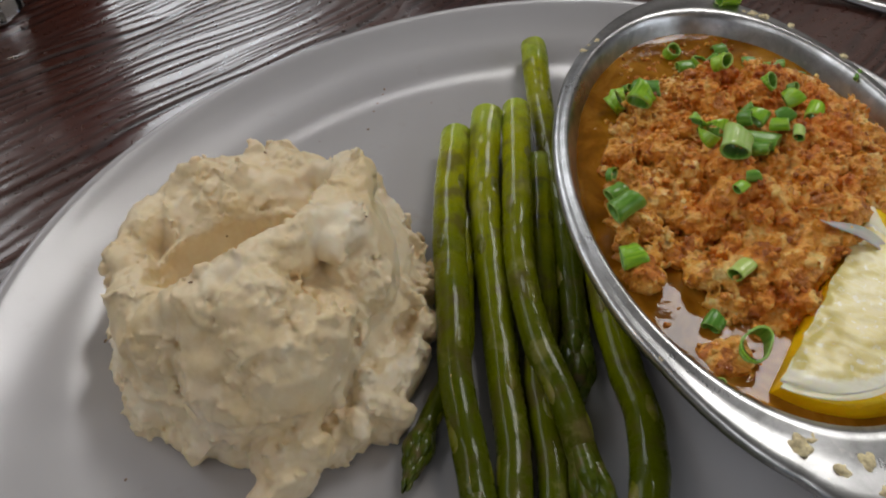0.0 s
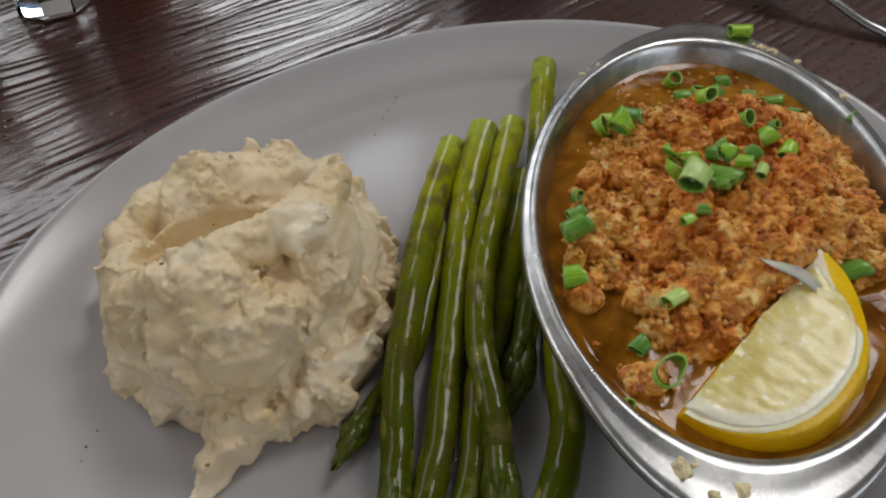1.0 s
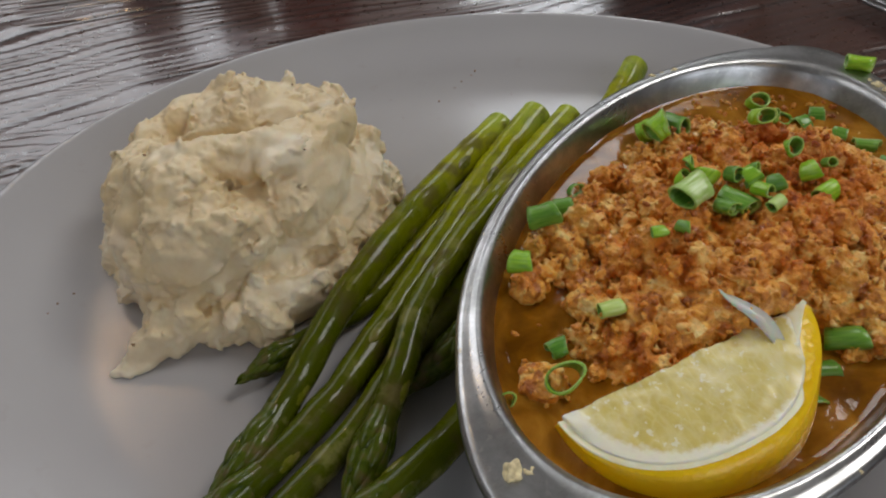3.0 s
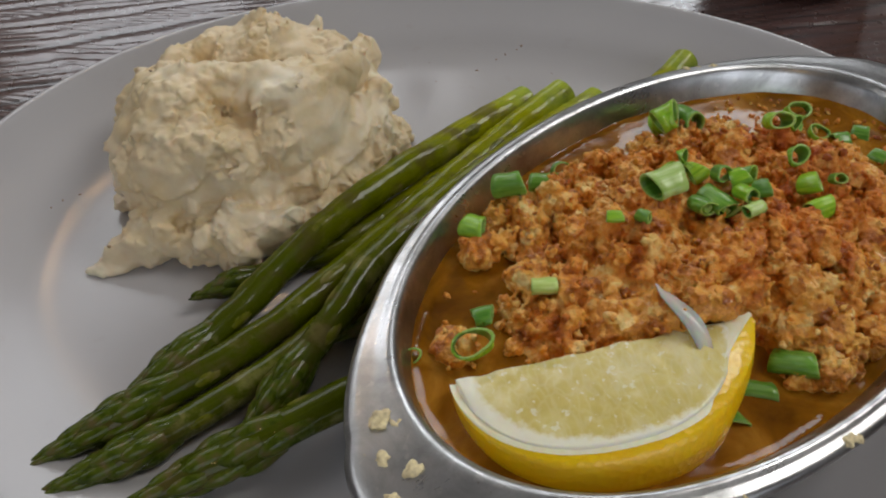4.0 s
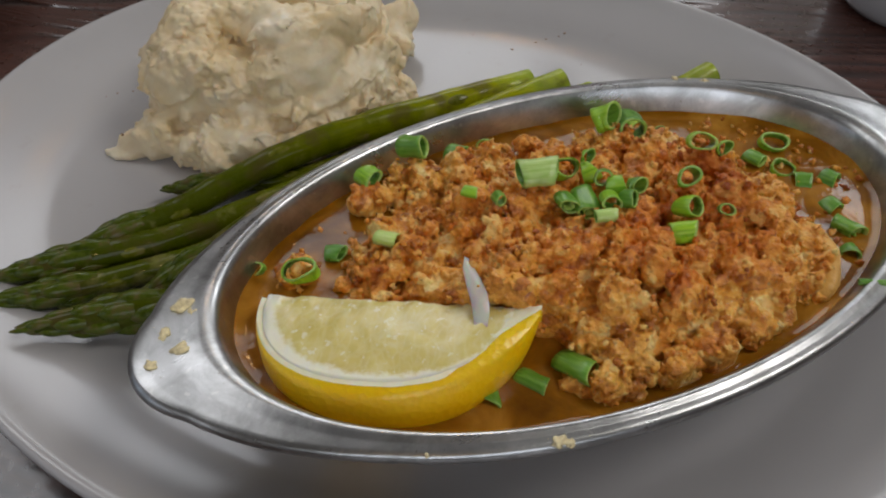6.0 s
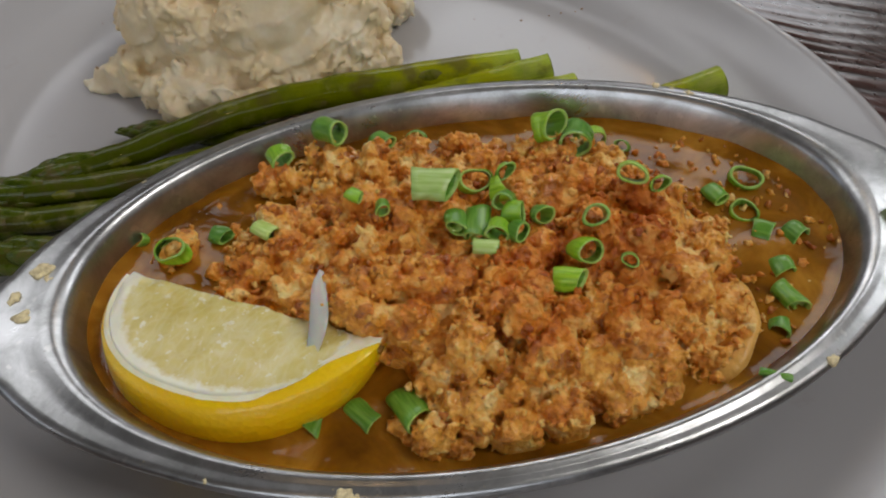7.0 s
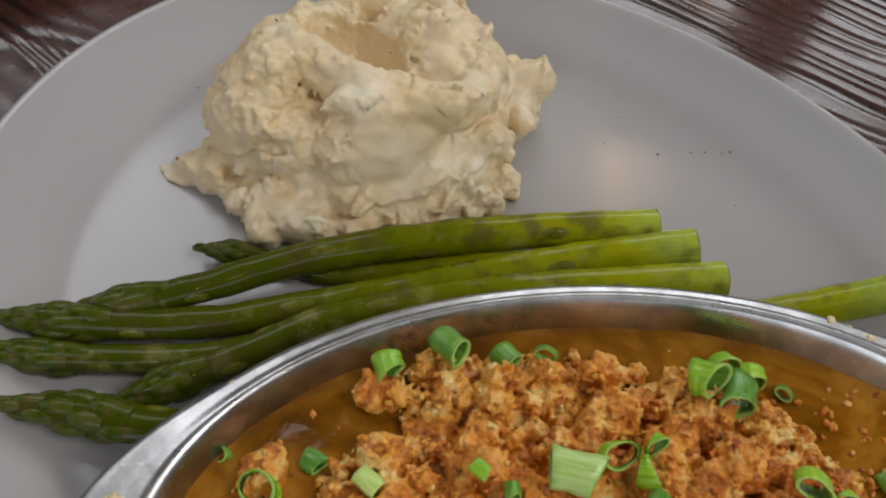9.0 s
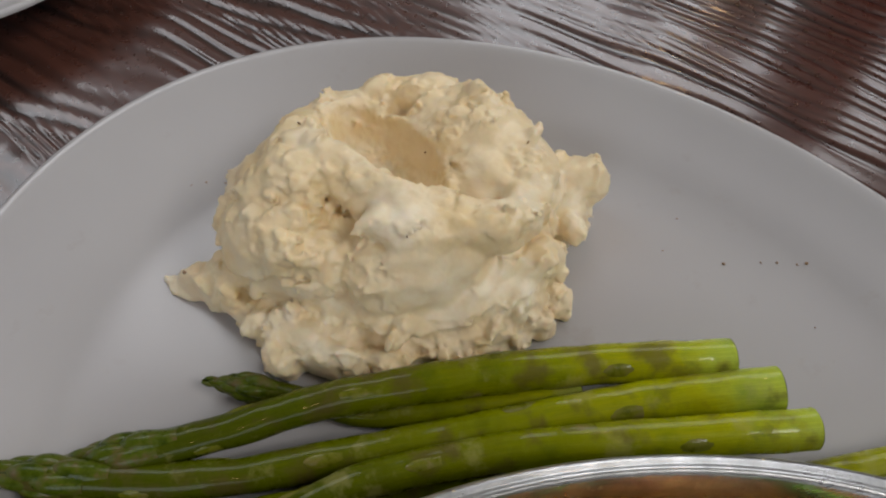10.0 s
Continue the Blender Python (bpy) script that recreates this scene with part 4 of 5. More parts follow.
def lemon():
    """A wedge: x along its core, the cut face up, the rind outward (-y) and down."""
    L, R = 0.0330, 0.0262
    e = empty("lemon_wedge", pose(0, 0, 0))
    nx, na = 64, 28

    def rad(x, k=1.0):
        s = min(1, abs(x / (L * k)))
        return R * k * (max(0.0, 1 - s ** 2.5) ** 0.50 if x < 0 else max(0.0, 1 - s ** 2.1) ** 0.62)

    def xs(k):
        return [-L * k * math.cos(math.pi * i / (nx - 1)) for i in range(nx)]

    def outline(x):
        """Place, radius and lift of the rind's upper edge, drawn out into a blunt tip."""
        r = rad(x)
        if x > 0.024:
            r = max(r, 0.0062 * max(0, 1 - (x - 0.024) / 0.0135) ** 0.8)
        return x + max(0, x - 0.024) * 0.25, r, max(0, x - 0.020) * 0.16

    v = []
    for x in xs(1.0):
        xx, r, up = outline(x)
        for j in range(na):
            a = radians(-118 * j / (na - 1))
            rr = r * (1 + 0.30 * math.sin(min(math.pi / 2, -a * 1.6)))
            v.append((xx, -rr * math.cos(a), rr * math.sin(a) + up))
    f = grid_faces(nx, na)
    # close it on the far cut face
    base = len(v)
    v += [(v[i * na][0], 0.0, 0.0) for i in range(nx)]
    f += [(i * na + na - 1, (i + 1) * na + na - 1, base + i + 1, base + i) for i in range(nx - 1)]
    base = len(v)
    v += [(outline(x)[0], 0.0, outline(x)[2] - 0.0002) for x in xs(1.0)]
    f += [((i + 1) * na, i * na, base + i, base + i + 1) for i in range(nx - 1)]
    piece("rind", v, f, RIND, e, "bright yellow lemon rind")
    # pith: a band with a rounded inner shoulder, over the whole face
    vv, m = [], 16
    for x in xs(1.0):
        xx, r, up = outline(x)
        r *= 0.985 - 0.62 * min(1, max(0, (x - 0.016) / 0.0155))
        vv += [(xx, -r * j / (m - 1), up + 0.0003 - 0.0008 * max(0, 1 - abs(j / (m - 1) - 0.995) / 0.05)) for j in range(m)]
    p = np.array(vv)
    p[:, 2] += 0.00010 * gnoise(p, 0.004, 5)
    p[::m, 1] += 0.0014 * gnoise(p[::m], 0.006, 9) + 0.0007 * gnoise(p[::m], 0.0022, 4)
    piece("pith", p, [q[::-1] for q in grid_faces(nx, m)], PITH, e, "pale yellow-white pith")
    # pulp: swollen vesicles
    vv, m, n = [], 44, 110
    for x in [-L * 0.935 * math.cos(math.pi * i / (n - 1)) for i in range(n)]:
        r = rad(x, 0.935)
        vv += [(x - 0.0006, -r * j / (m - 1) + 0.0004, 0.0007 + 0.0009 * math.sin(math.pi * min(1, 0.12 + 0.92 * j / (m - 1))) * min(1, r / 0.006) - 0.0008 * (j == m - 1)) for j in range(m)]
    p = np.array(vv)
    rag = np.exp(-((p[:, 1]) / 0.0025) ** 2)
    p[:, 2] += 0.00016 * gnoise(p * (1, 0.6, 1), 0.0024, 7) + 0.0002 * gnoise(p, 0.0060, 8) + rag * 0.0007 * gnoise(p, 0.0045, 3)
    p[:, 1] += rag * 0.0014 * gnoise(p, 0.0075, 6)
    piece("pulp", p, [q[::-1] for q in grid_faces(n, m)], PULP, e, "wet translucent lemon pulp")
    # strip of membrane that stands off the core
    vv, n = [], 18
    inv = LEMON_AT.inverted()
    a, b = Vector((0.0506, -0.0705, 0.0452)), Vector((0.0417, -0.0552, 0.0502))
    wide = (b - a).cross(Vector((0.15, -0.65, 0.75))).normalized()
    for i in range(n):
        t = i / (n - 1)
        w = 0.0017 * (0.7 + 0.55 * math.sin(math.pi * min(1, 0.1 + t))) * (1 if t < 0.85 else 1 - (t - 0.85) * 4)
        c = a.lerp(b, t) + Vector((0, 0, 0.0012 * math.sin(3 * t))) + wide * 0.0007 * math.sin(5 * t)
        vv += [inv @ (c - wide * w + Vector((0, 0, 0.0006))), inv @ c, inv @ (c + wide * w + Vector((0, 0, 0.0007 * math.cos(4 * t))))]
    mb = piece("membrane", vv, grid_faces(n, 3), MEMBRANE, e, "clear strip of torn membrane")
    s2 = mb.modifiers.new("thick", "SOLIDIFY")
    s2.thickness = 0.0003
    return tagged(e, "cut lemon wedge resting in the butter sauce", "lemon wedge")


lem = lemon()
lem.matrix_world = LEMON_AT

# ======== scallions ========
def scallion(mat, x, y, r, l, tilt, turn, up=0.0, oval=0.76, z=None, group="chopped scallions"):
    """A cut length of hollow stem: tilt 0 stands upright, 90 lies down."""
    l *= 0.9
    n, m = 22, 6
    wallt = min(0.00065, r * 0.22)
    prof = []
    for s in np.linspace(-0.5, 0.5, m):
        prof.append((r * (1 + 0.04 * math.sin(7 * s + x * 900)), s * l))
    prof += [(r - wallt * 0.4, l * 0.5 + wallt * 0.25), (r - wallt, l * 0.5)]
    prof += [(r - wallt, s * l) for s in np.linspace(0.4, -0.5, m)]
    prof += [(r - wallt * 0.4, -l * 0.5 - wallt * 0.25)]
    k = len(prof)
    v = []
    for i in range(n):
        t = 2 * math.pi * i / n
        wob = 1 + 0.11 * math.sin(2 * t + x * 700) + 0.05 * math.sin(3 * t + y * 500)
        slant = 0.45 * math.sin(x * 1300) * math.cos(t) * r
        v += [(q * wob * math.cos(t), q * wob * oval * math.sin(t), zz + slant * (1 if zz > 0 else -0.4)) for q, zz in prof]
    f = grid_faces(n, k, True, True)
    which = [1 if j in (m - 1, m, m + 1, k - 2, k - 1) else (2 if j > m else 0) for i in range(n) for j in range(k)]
    if r > 0.0024 and int(x * 1e5) % 2:
        # an inner leaf, rolled up inside the outer one
        base, turns = len(v), 30
        for i in range(turns):
            t = 1.7 * math.pi * i / (turns - 1) + x * 900
            q = (r - wallt) * (0.86 - 0.30 * i / turns)
            for zz in (-0.46 * l, 0.46 * l):
                v += [(q * math.cos(t), q * oval * math.sin(t), zz), ((q - wallt * 0.7) * math.cos(t), (q - wallt * 0.7) * oval * math.sin(t), zz)]
        for i in range(turns - 1):
            c, e = base + 4 * i, base + 4 * i + 4
            f += [(c, e, e + 2, c + 2), (c + 1, c + 3, e + 3, e + 1), (c + 2, e + 2, e + 3, c + 3), (c, c + 1, e + 1, e)]
            which += [2, 1, 1, 1]
    ob = piece("scallion_piece", v, f, mat)
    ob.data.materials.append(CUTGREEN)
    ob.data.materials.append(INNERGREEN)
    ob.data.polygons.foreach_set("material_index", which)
    a = radians(tilt)
    half = abs(math.cos(a)) * l / 2 + abs(math.sin(a)) * r * oval
    zz = (top_at(x, y, r * 0.7) if z is None else z) + half * 0.72 + up
    ob.matrix_world = DISH @ pose(x, y, zz, 0, 0, turn) @ pose(0, 0, 0, tilt, 0, 0)
    word = {GREEN: "bright green chopped scallion ring on the crumb crust", DARKGREEN: "dark green chopped scallion piece in the dish",
            PALE: "pale green-white chopped scallion piece on the crust"}[mat]
    return tagged(ob, word, "scallion", group)


for mat, x, y, r, l, tilt, turn in (
        (GREEN, -44.1, 41.0, 3.2, 6.0, 80, 60), (DARKGREEN, -29.7, 42.5, 3.8, 8.0, 72, 80), (DARKGREEN, -16.8, 42.2, 2.8, 6.0, 80, 80),
        (DARKGREEN, -7.2, 42.9, 2.5, 2.0, 60, 20), (GREEN, 25.7, 31.5, 4.2, 6.5, 60, 100), (DARKGREEN, 33.1, 28.4, 4.4, 9.0, 75, 20),
        (GREEN, 34.2, 38.0, 4.0, 4.0, 50, 60), (GREEN, 41.6, 36.0, 3.2, 5.0, 70, 30), (DARKGREEN, 48.1, 32.0, 2.0, 3.0, 50, 0)):
    scallion(mat, x * MM, y * MM, r * MM, l * MM, tilt, turn - 45)
for mat, x, y, r, l, tilt, turn in (
        (GREEN, 39.0, 5.3, 3.4, 5.0, 55, 20), (GREEN, 44.9, 2.5, 2.4, 1.2, 60, 60), (GREEN, 75.0, 12.7, 4.0, 3.0, 30, 20),
        (DARKGREEN, 65.4, 9.4, 2.4, 6.0, 85, 60)):
    scallion(mat, x * MM, y * MM, r * MM, l * MM, tilt, turn - 45)
# half sunk in the sauce
for mat, x, y, r, l, tilt, turn, dip in (
        (GREEN, 70.7, 3.0, 3.8, 2.0, 15, 0, 0.8), (DARKGREEN, 72.7, -3.5, 2.8, 5.0, 85, 100, 1.9), (DARKGREEN, 80.0, -6.1, 3.2, 5.0, 80, 60, 2.2), (DARKGREEN, 72.2, -15.5, 2.6, 5.0, 85, 40, 1.6),
        (DARKGREEN, 69.1, -24.3, 2.8, 8.0, 85, 60, 1.2), (DARKGREEN, 63.8, -31.4, 2.2, 4.0, 80, 20, 1.3), (DARKGREEN, -31.1, -34.8, 3.0, 8.0, 88, 80, 3.0), (DARKGREEN, -42.7, -35.3, 2.6, 4.0, 80, 20, 2.2)):
    scallion(mat, x * MM, y * MM, r * MM, l * MM, tilt, turn - 45, -dip * MM, z=LIQ)
for mat, x, y, r, l, tilt, turn in (
        (PALE, -7.9, 9.8, 3.9, 10.5, 88, 118), (GREEN, 3.1, 14.8, 4.2, 2.2, 35, 60), (GREEN, 8.3, 10.8, 3.4, 3.0, 65, 120),
        (GREEN, 10.7, 16.2, 2.6, 1.4, 60, 90), (DARKGREEN, 0.6, -0.3, 2.9, 10.5, 86, 30), (DARKGREEN, -4.1, 1.3, 2.6, 6.0, 80, 40),
        (GREEN, 4.3, -5.8, 2.6, 5.0, 70, 20), (DARKGREEN, 8.5, -7.5, 2.6, 4.0, 60, 60), (GREEN, 9.2, -0.6, 2.8, 4.5, 70, 100),
        (DARKGREEN, 15.6, -0.2, 2.6, 3.5, 60, 80), (DARKGREEN, 7.7, 3.3, 2.6, 4.0, 60, 10), (PALE, 0.3, -10.3, 1.7, 6.0, 90, 118)):
    scallion(mat, x * MM, y * MM, r * MM, l * MM, tilt, turn - 45)
for mat, x, y, r, l, tilt, turn in (
        (GREEN, 25.9, -7.1, 3.0, 2.6, 40, 40), (GREEN, 22.3, -14.0, 3.8, 4.5, 55, 60), (GREEN, 16.3, -20.2, 3.0, 6.5, 80, 110),
        (DARKGREEN, 31.3, -17.2, 2.0, 3.0, 50, 20), (PALE, -48.4, 13.5, 2.5, 6.5, 85, 90), (DARKGREEN, -61.0, 21.1, 2.4, 5.0, 80, 100),
        (GREEN, -71.7, 14.4, 4.6, 1.8, 18, 0), (DARKGREEN, -81.2, 24.1, 2.4, 1.2, 40, 0), (GREEN, -26.1, 11.8, 1.6, 4.0, 88, 90),
        (DARKGREEN, -20.1, 7.2, 1.9, 3.5, 75, 40)):
    scallion(mat, x * MM, y * MM, r * MM, l * MM, tilt, turn - 45)
scallion(DARKGREEN, -0.0212, -0.0373, 0.0036, 0.0100, 72, 20, z=-0.0088)
scallion(DARKGREEN, 0.0530, -0.0470, 0.0009, 0.0070, 88, 60, z=-0.0006)
scallion(GREEN, 0.1035, -0.0120, 0.0034, 0.0095, 88, 10, z=0.0004)

# ======== asparagus ========
def asparagus(pts, r, label, seed, taper=0.72, tip=0.17):
    """A spear from its cut end to its tip along pts."""
    e = empty("asparagus_spear", pose(0, 0, 0))
    n, m = 110, 20
    c = spline(pts, n)
    tan = np.gradient(c, axis=0)
    tan /= np.linalg.norm(tan, axis=1)[:, None]
    side = np.cross(tan, (0, 0, 1))
    side /= np.linalg.norm(side, axis=1)[:, None]
    up = np.cross(side, tan)
    seg = np.concatenate([[0], np.cumsum(np.linalg.norm(np.diff(c, axis=0), axis=1))])
    u = seg / seg[-1]

    def radius(s):
        k = 1 - (1 - taper) * s
        if s > 1 - tip:
            t = (s - (1 - tip)) / tip
            k *= (1 + 0.20 * math.sin(math.pi * min(1, t * 1.4))) * max(0.01, 1 - t ** 2.6) ** 0.70
        return r * k

    ring = np.array([(u[i] * seg[-1], r * math.cos(2 * math.pi * j / m), r * math.sin(2 * math.pi * j / m)) for i in range(n) for j in range(m)])
    knob = gnoise(ring, 0.0095, seed) + 0.22 * gnoise(ring, 0.0045, seed + 1)
    v = []
    for i in range(n):
        for j in range(m):
            a = 2 * math.pi * j / m
            rr = radius(u[i]) * (1 + 0.012 * math.sin(5 * a + seed) + 0.005 * math.sin(9 * u[i] * 6 + 2 * a) + 0.085 * knob[i * m + j])
            v.append(c[i] + rr * (side[i] * math.cos(a) + up[i] * math.sin(a)))
    st = piece("stalk", v, grid_faces(n, m, False, True), SPEAR, e)
    lay = st.data.uv_layers.new(name="UVMap")
    vi = np.empty(len(st.data.loops), int)
    st.data.loops.foreach_get("vertex_index", vi)
    uv = np.stack([u[vi // m], (vi % m) / m], 1)
    lay.data.foreach_set("uv", uv.ravel())
    # cut end
    vv = [c[0] + radius(0) * 0.98 * (side[0] * math.cos(2 * math.pi * j / m) + up[0] * math.sin(2 * math.pi * j / m)) - tan[0] * 0.0002 for j in range(m)]
    vv.append(c[0] - tan[0] * 0.0006)
    piece("cut_end", vv, [(j, (j + 1) % m, m) for j in range(m)], CUT, e, "", False)
    rnd = random.Random(seed)

    def at(s):
        """Middle, axes and radius at a share s of the length."""
        x = min(max(s, 0), 1) * 1.0
        cc = np.array([np.interp(x, u, c[:, k]) for k in range(3)])
        i = min(n - 1, int(np.searchsorted(u, x)))
        return cc + tan[i] * max(0, s - 1) * seg[-1], side[i], up[i]

    def bract(s, a, w, l, lift):
        vv, k, m2 = [], 11, 9
        for q in range(k):
            t = q / (k - 1)
            ss = s + t * l / seg[-1]
            cc, sd, uu = at(ss)
            ww = w * math.sqrt(max(0.0, 1 - t ** 2.6)) * (0.85 + 0.3 * t) + 0.00005
            rr = max(radius(min(1, ss)), 0.0009)
            for x in np.linspace(-1, 1, m2):
                aa = a + x * ww / max(rr, 0.0014)
                h = rr + lift * math.sin(math.pi * min(1, 0.10 + 0.86 * t ** 1.5)) * (1 - 0.8 * x * x) - 0.0003 * x * x - 0.0002
                vv.append(cc + h * (sd * math.cos(aa) + uu * math.sin(aa)))
        return vv, grid_faces(k, m2)

    turn = 0.0
    for s in np.arange(0.16, 1 - tip, 0.075):
        turn += 2.4
        vv, ff = bract(s + rnd.uniform(-0.015, 0.015), turn, r * 0.50, r * 1.7, 0.0005)
        piece("bract", vv, ff, STEMBRACT, e)
    for k in range(22):
        s = 1 - tip * 1.15 + tip * 1.15 * (k / 22) ** 0.9 * 0.93
        turn += 2.4
        vv, ff = bract(s, turn, r * 0.64 * (1 - 0.45 * k / 22), r * (2.5 - 1.3 * k / 22), 0.0015 - 0.0007 * k / 22)
        piece("tip_bract", vv, ff, BRACT, e)
    return tagged(e, label, "asparagus", "asparagus spears")


asparagus([(0.0180, 0.0617, 0.0162), (-0.0061, 0.0371, 0.0178), (-0.0251, 0.0146, 0.0201), (-0.0385, -0.0025, 0.0207), (-0.0513, -0.0186, 0.0188),
           (-0.0634, -0.0389, 0.0174), (-0.0743, -0.0554, 0.0171), (-0.0877, -0.0707, 0.0158)], 0.0056, "glossy green roasted asparagus spear against the mashed potato", 1)
asparagus([(0.0313, 0.0603, 0.0203), (0.0118, 0.0407, 0.0173), (-0.0044, 0.0207, 0.0162), (-0.0210, -0.0009, 0.0152), (-0.0381, -0.0232, 0.0150),
           (-0.0555, -0.0456, 0.0155), (-0.0777, -0.0668, 0.0169), (-0.1016, -0.0852, 0.0167)], 0.0056, "browned green roasted asparagus spear on the platter", 2)
asparagus([(0.0423, 0.0568, 0.0198), (0.0067, 0.0193, 0.0214), (-0.0114, -0.0014, 0.0213), (-0.0266, -0.0227, 0.0224), (-0.0342, -0.0399, 0.0220),
           (-0.0419, -0.0551, 0.0197), (-0.0492, -0.0684, 0.0169), (-0.0556, -0.0805, 0.0150)], 0.0052, "bent green roasted asparagus spear lying on the others", 3)
asparagus([(0.0330, 0.0350, 0.0142), (0.0023, 0.0030, 0.0142), (-0.0152, -0.0160, 0.0136), (-0.0310, -0.0300, 0.0134), (-0.0480, -0.0520, 0.0140),
           (-0.0640, -0.0672, 0.0142), (-0.0790, -0.0805, 0.0150), (-0.0965, -0.0938, 0.0175)], 0.0050, "green roasted asparagus spear under the bent one", 4)
asparagus([(0.0787, 0.0846, 0.0184), (0.0592, 0.0607, 0.0150), (0.0338, 0.0290, 0.0141), (0.0133, 0.0032, 0.0141), (-0.0080, -0.0210, 0.0138),
           (-0.0221, -0.0355, 0.0140), (-0.0345, -0.0447, 0.0142)], 0.0052, "pale-ended asparagus spear beside the steel dish", 5)
asparagus([(0.0405, 0.0155, 0.0140), (0.0063, -0.0197, 0.0140), (-0.0101, -0.0423, 0.0143), (-0.0216, -0.0585, 0.0161), (-0.0393, -0.0730, 0.0193),
           (-0.0575, -0.0838, 0.0173), (-0.0765, -0.0982, 0.0197)], 0.0054, "thick asparagus spear reaching out from under the dish", 6, 0.85, 0.24)
asparagus([(-0.0050, 0.0300, 0.0118), (-0.0250, 0.0080, 0.0118), (-0.0425, -0.0105, 0.0118), (-0.0620, -0.0205, 0.0122), (-0.0775, -0.0312, 0.0140)], 0.0038,
          "short thin asparagus spear under the first one", 7)

# ======== mashed potato ========
# crests (line, radius), soft lumps (middle, half sizes), then crisp slabs (middle, half sizes, turn in degrees)
CRESTS = [([(-0.106, 0.034, 0.035), (-0.099, 0.025, 0.043), (-0.088, 0.0215, 0.0470), (-0.072, 0.0255, 0.0470), (-0.058, 0.0280, 0.0455), (-0.046, 0.0345, 0.0445), (-0.0405, 0.0430, 0.0405),
            (-0.0450, 0.0545, 0.0345)], 0.0068),
          ([(-0.0450, 0.0545, 0.0345), (-0.0530, 0.0660, 0.0330), (-0.0690, 0.0705, 0.0330), (-0.0850, 0.0680, 0.0330), (-0.0985, 0.0600, 0.0300), (-0.1050, 0.0480, 0.0310)], 0.0076)]
LUMPS = [((-0.074, 0.034, 0.006), (0.046, 0.044, 0.036)), ((-0.044, 0.036, 0.016), (0.0195, 0.024, 0.019)), ((-0.100, 0.032, 0.022), (0.018, 0.021, 0.022)),
         ((-0.086, 0.010, 0.026), (0.024, 0.019, 0.024)), ((-0.058, 0.057, 0.024), (0.019, 0.017, 0.0165)), ((-0.068, 0.061, 0.026), (0.024, 0.0155, 0.0185))]
SLABS = [((-0.0525, 0.0215, 0.0310), (0.0205, 0.0105, 0.0165), 55), ((-0.0480, 0.0255, 0.0190), (0.0240, 0.0120, 0.0075), 56), ((-0.0430, 0.0270, 0.0130), (0.0240, 0.0130, 0.0065), 52),
         ((-0.0350, 0.0430, 0.0240), (0.0110, 0.0060, 0.0110), 70), ((-0.0440, 0.0805, 0.0210), (0.0085, 0.0070, 0.0075), 30), ((-0.0405, 0.0690, 0.0150), (0.0100, 0.0065, 0.0075), 75), ((-0.0425, 0.0745, 0.0175), (0.0080, 0.0060, 0.0075), 75),
         ((-0.0950, -0.0065, 0.0150), (0.0120, 0.0085, 0.0100), 35), ((-0.1035, -0.0125, 0.0120), (0.0065, 0.0050, 0.0055), 40), ((-0.0790, -0.0070, 0.0130), (0.0130, 0.0075, 0.0080), 20),
         ((-0.0675, -0.0060, 0.0120), (0.0090, 0.0080, 0.0070), 0), ((-0.0930, 0.0050, 0.0360), (0.0100, 0.0070, 0.0100), 10), ((-0.0760, 0.0010, 0.0360), (0.0085, 0.0065, 0.0120), 30),
         ((-0.0690, -0.0080, 0.0175), (0.0110, 0.0065, 0.0075), 25), ((-0.0560, -0.0010, 0.0150), (0.0110, 0.0070, 0.0080), 50), ((-0.0560, 0.0225, 0.0470), (0.0125, 0.0060, 0.0050), 40),
         ((-0.0870, 0.0140, 0.0470), (0.0105, 0.0080, 0.0080), 20), ((-0.0985, 0.0200, 0.0430), (0.0080, 0.0070, 0.0080), 60), ((-0.0330, 0.0280, 0.0150), (0.0110, 0.0075, 0.0080), 70),
         ((-0.0600, 0.0660, 0.0370), (0.0120, 0.0070, 0.0055), 150), ((-0.0740, 0.0700, 0.0390), (0.0060, 0.0050, 0.0060), 20)]
# deep folds: a line of points and half a width
CREASES = [([(-0.0680, 0.0130, 0.0500), (-0.0660, 0.0060, 0.0430), (-0.0620, 0.0010, 0.0320), (-0.0600, -0.0030, 0.0240)], 0.0029),
           ([(-0.0590, -0.0030, 0.0230), (-0.0460, 0.0050, 0.0225), (-0.0340, 0.0180, 0.0240), (-0.0290, 0.0310, 0.0300)], 0.0026),
           ([(-0.0440, 0.0660, 0.0300), (-0.0390, 0.0600, 0.0260), (-0.0330, 0.0580, 0.0180)], 0.0026)]


def tube(p, line, wide):
    near = np.full(len(p), 9.0)
    for c in spline(line, 26):
        near = np.minimum(near, ((p - c) ** 2).sum(1))
    return np.sqrt(near) - wide


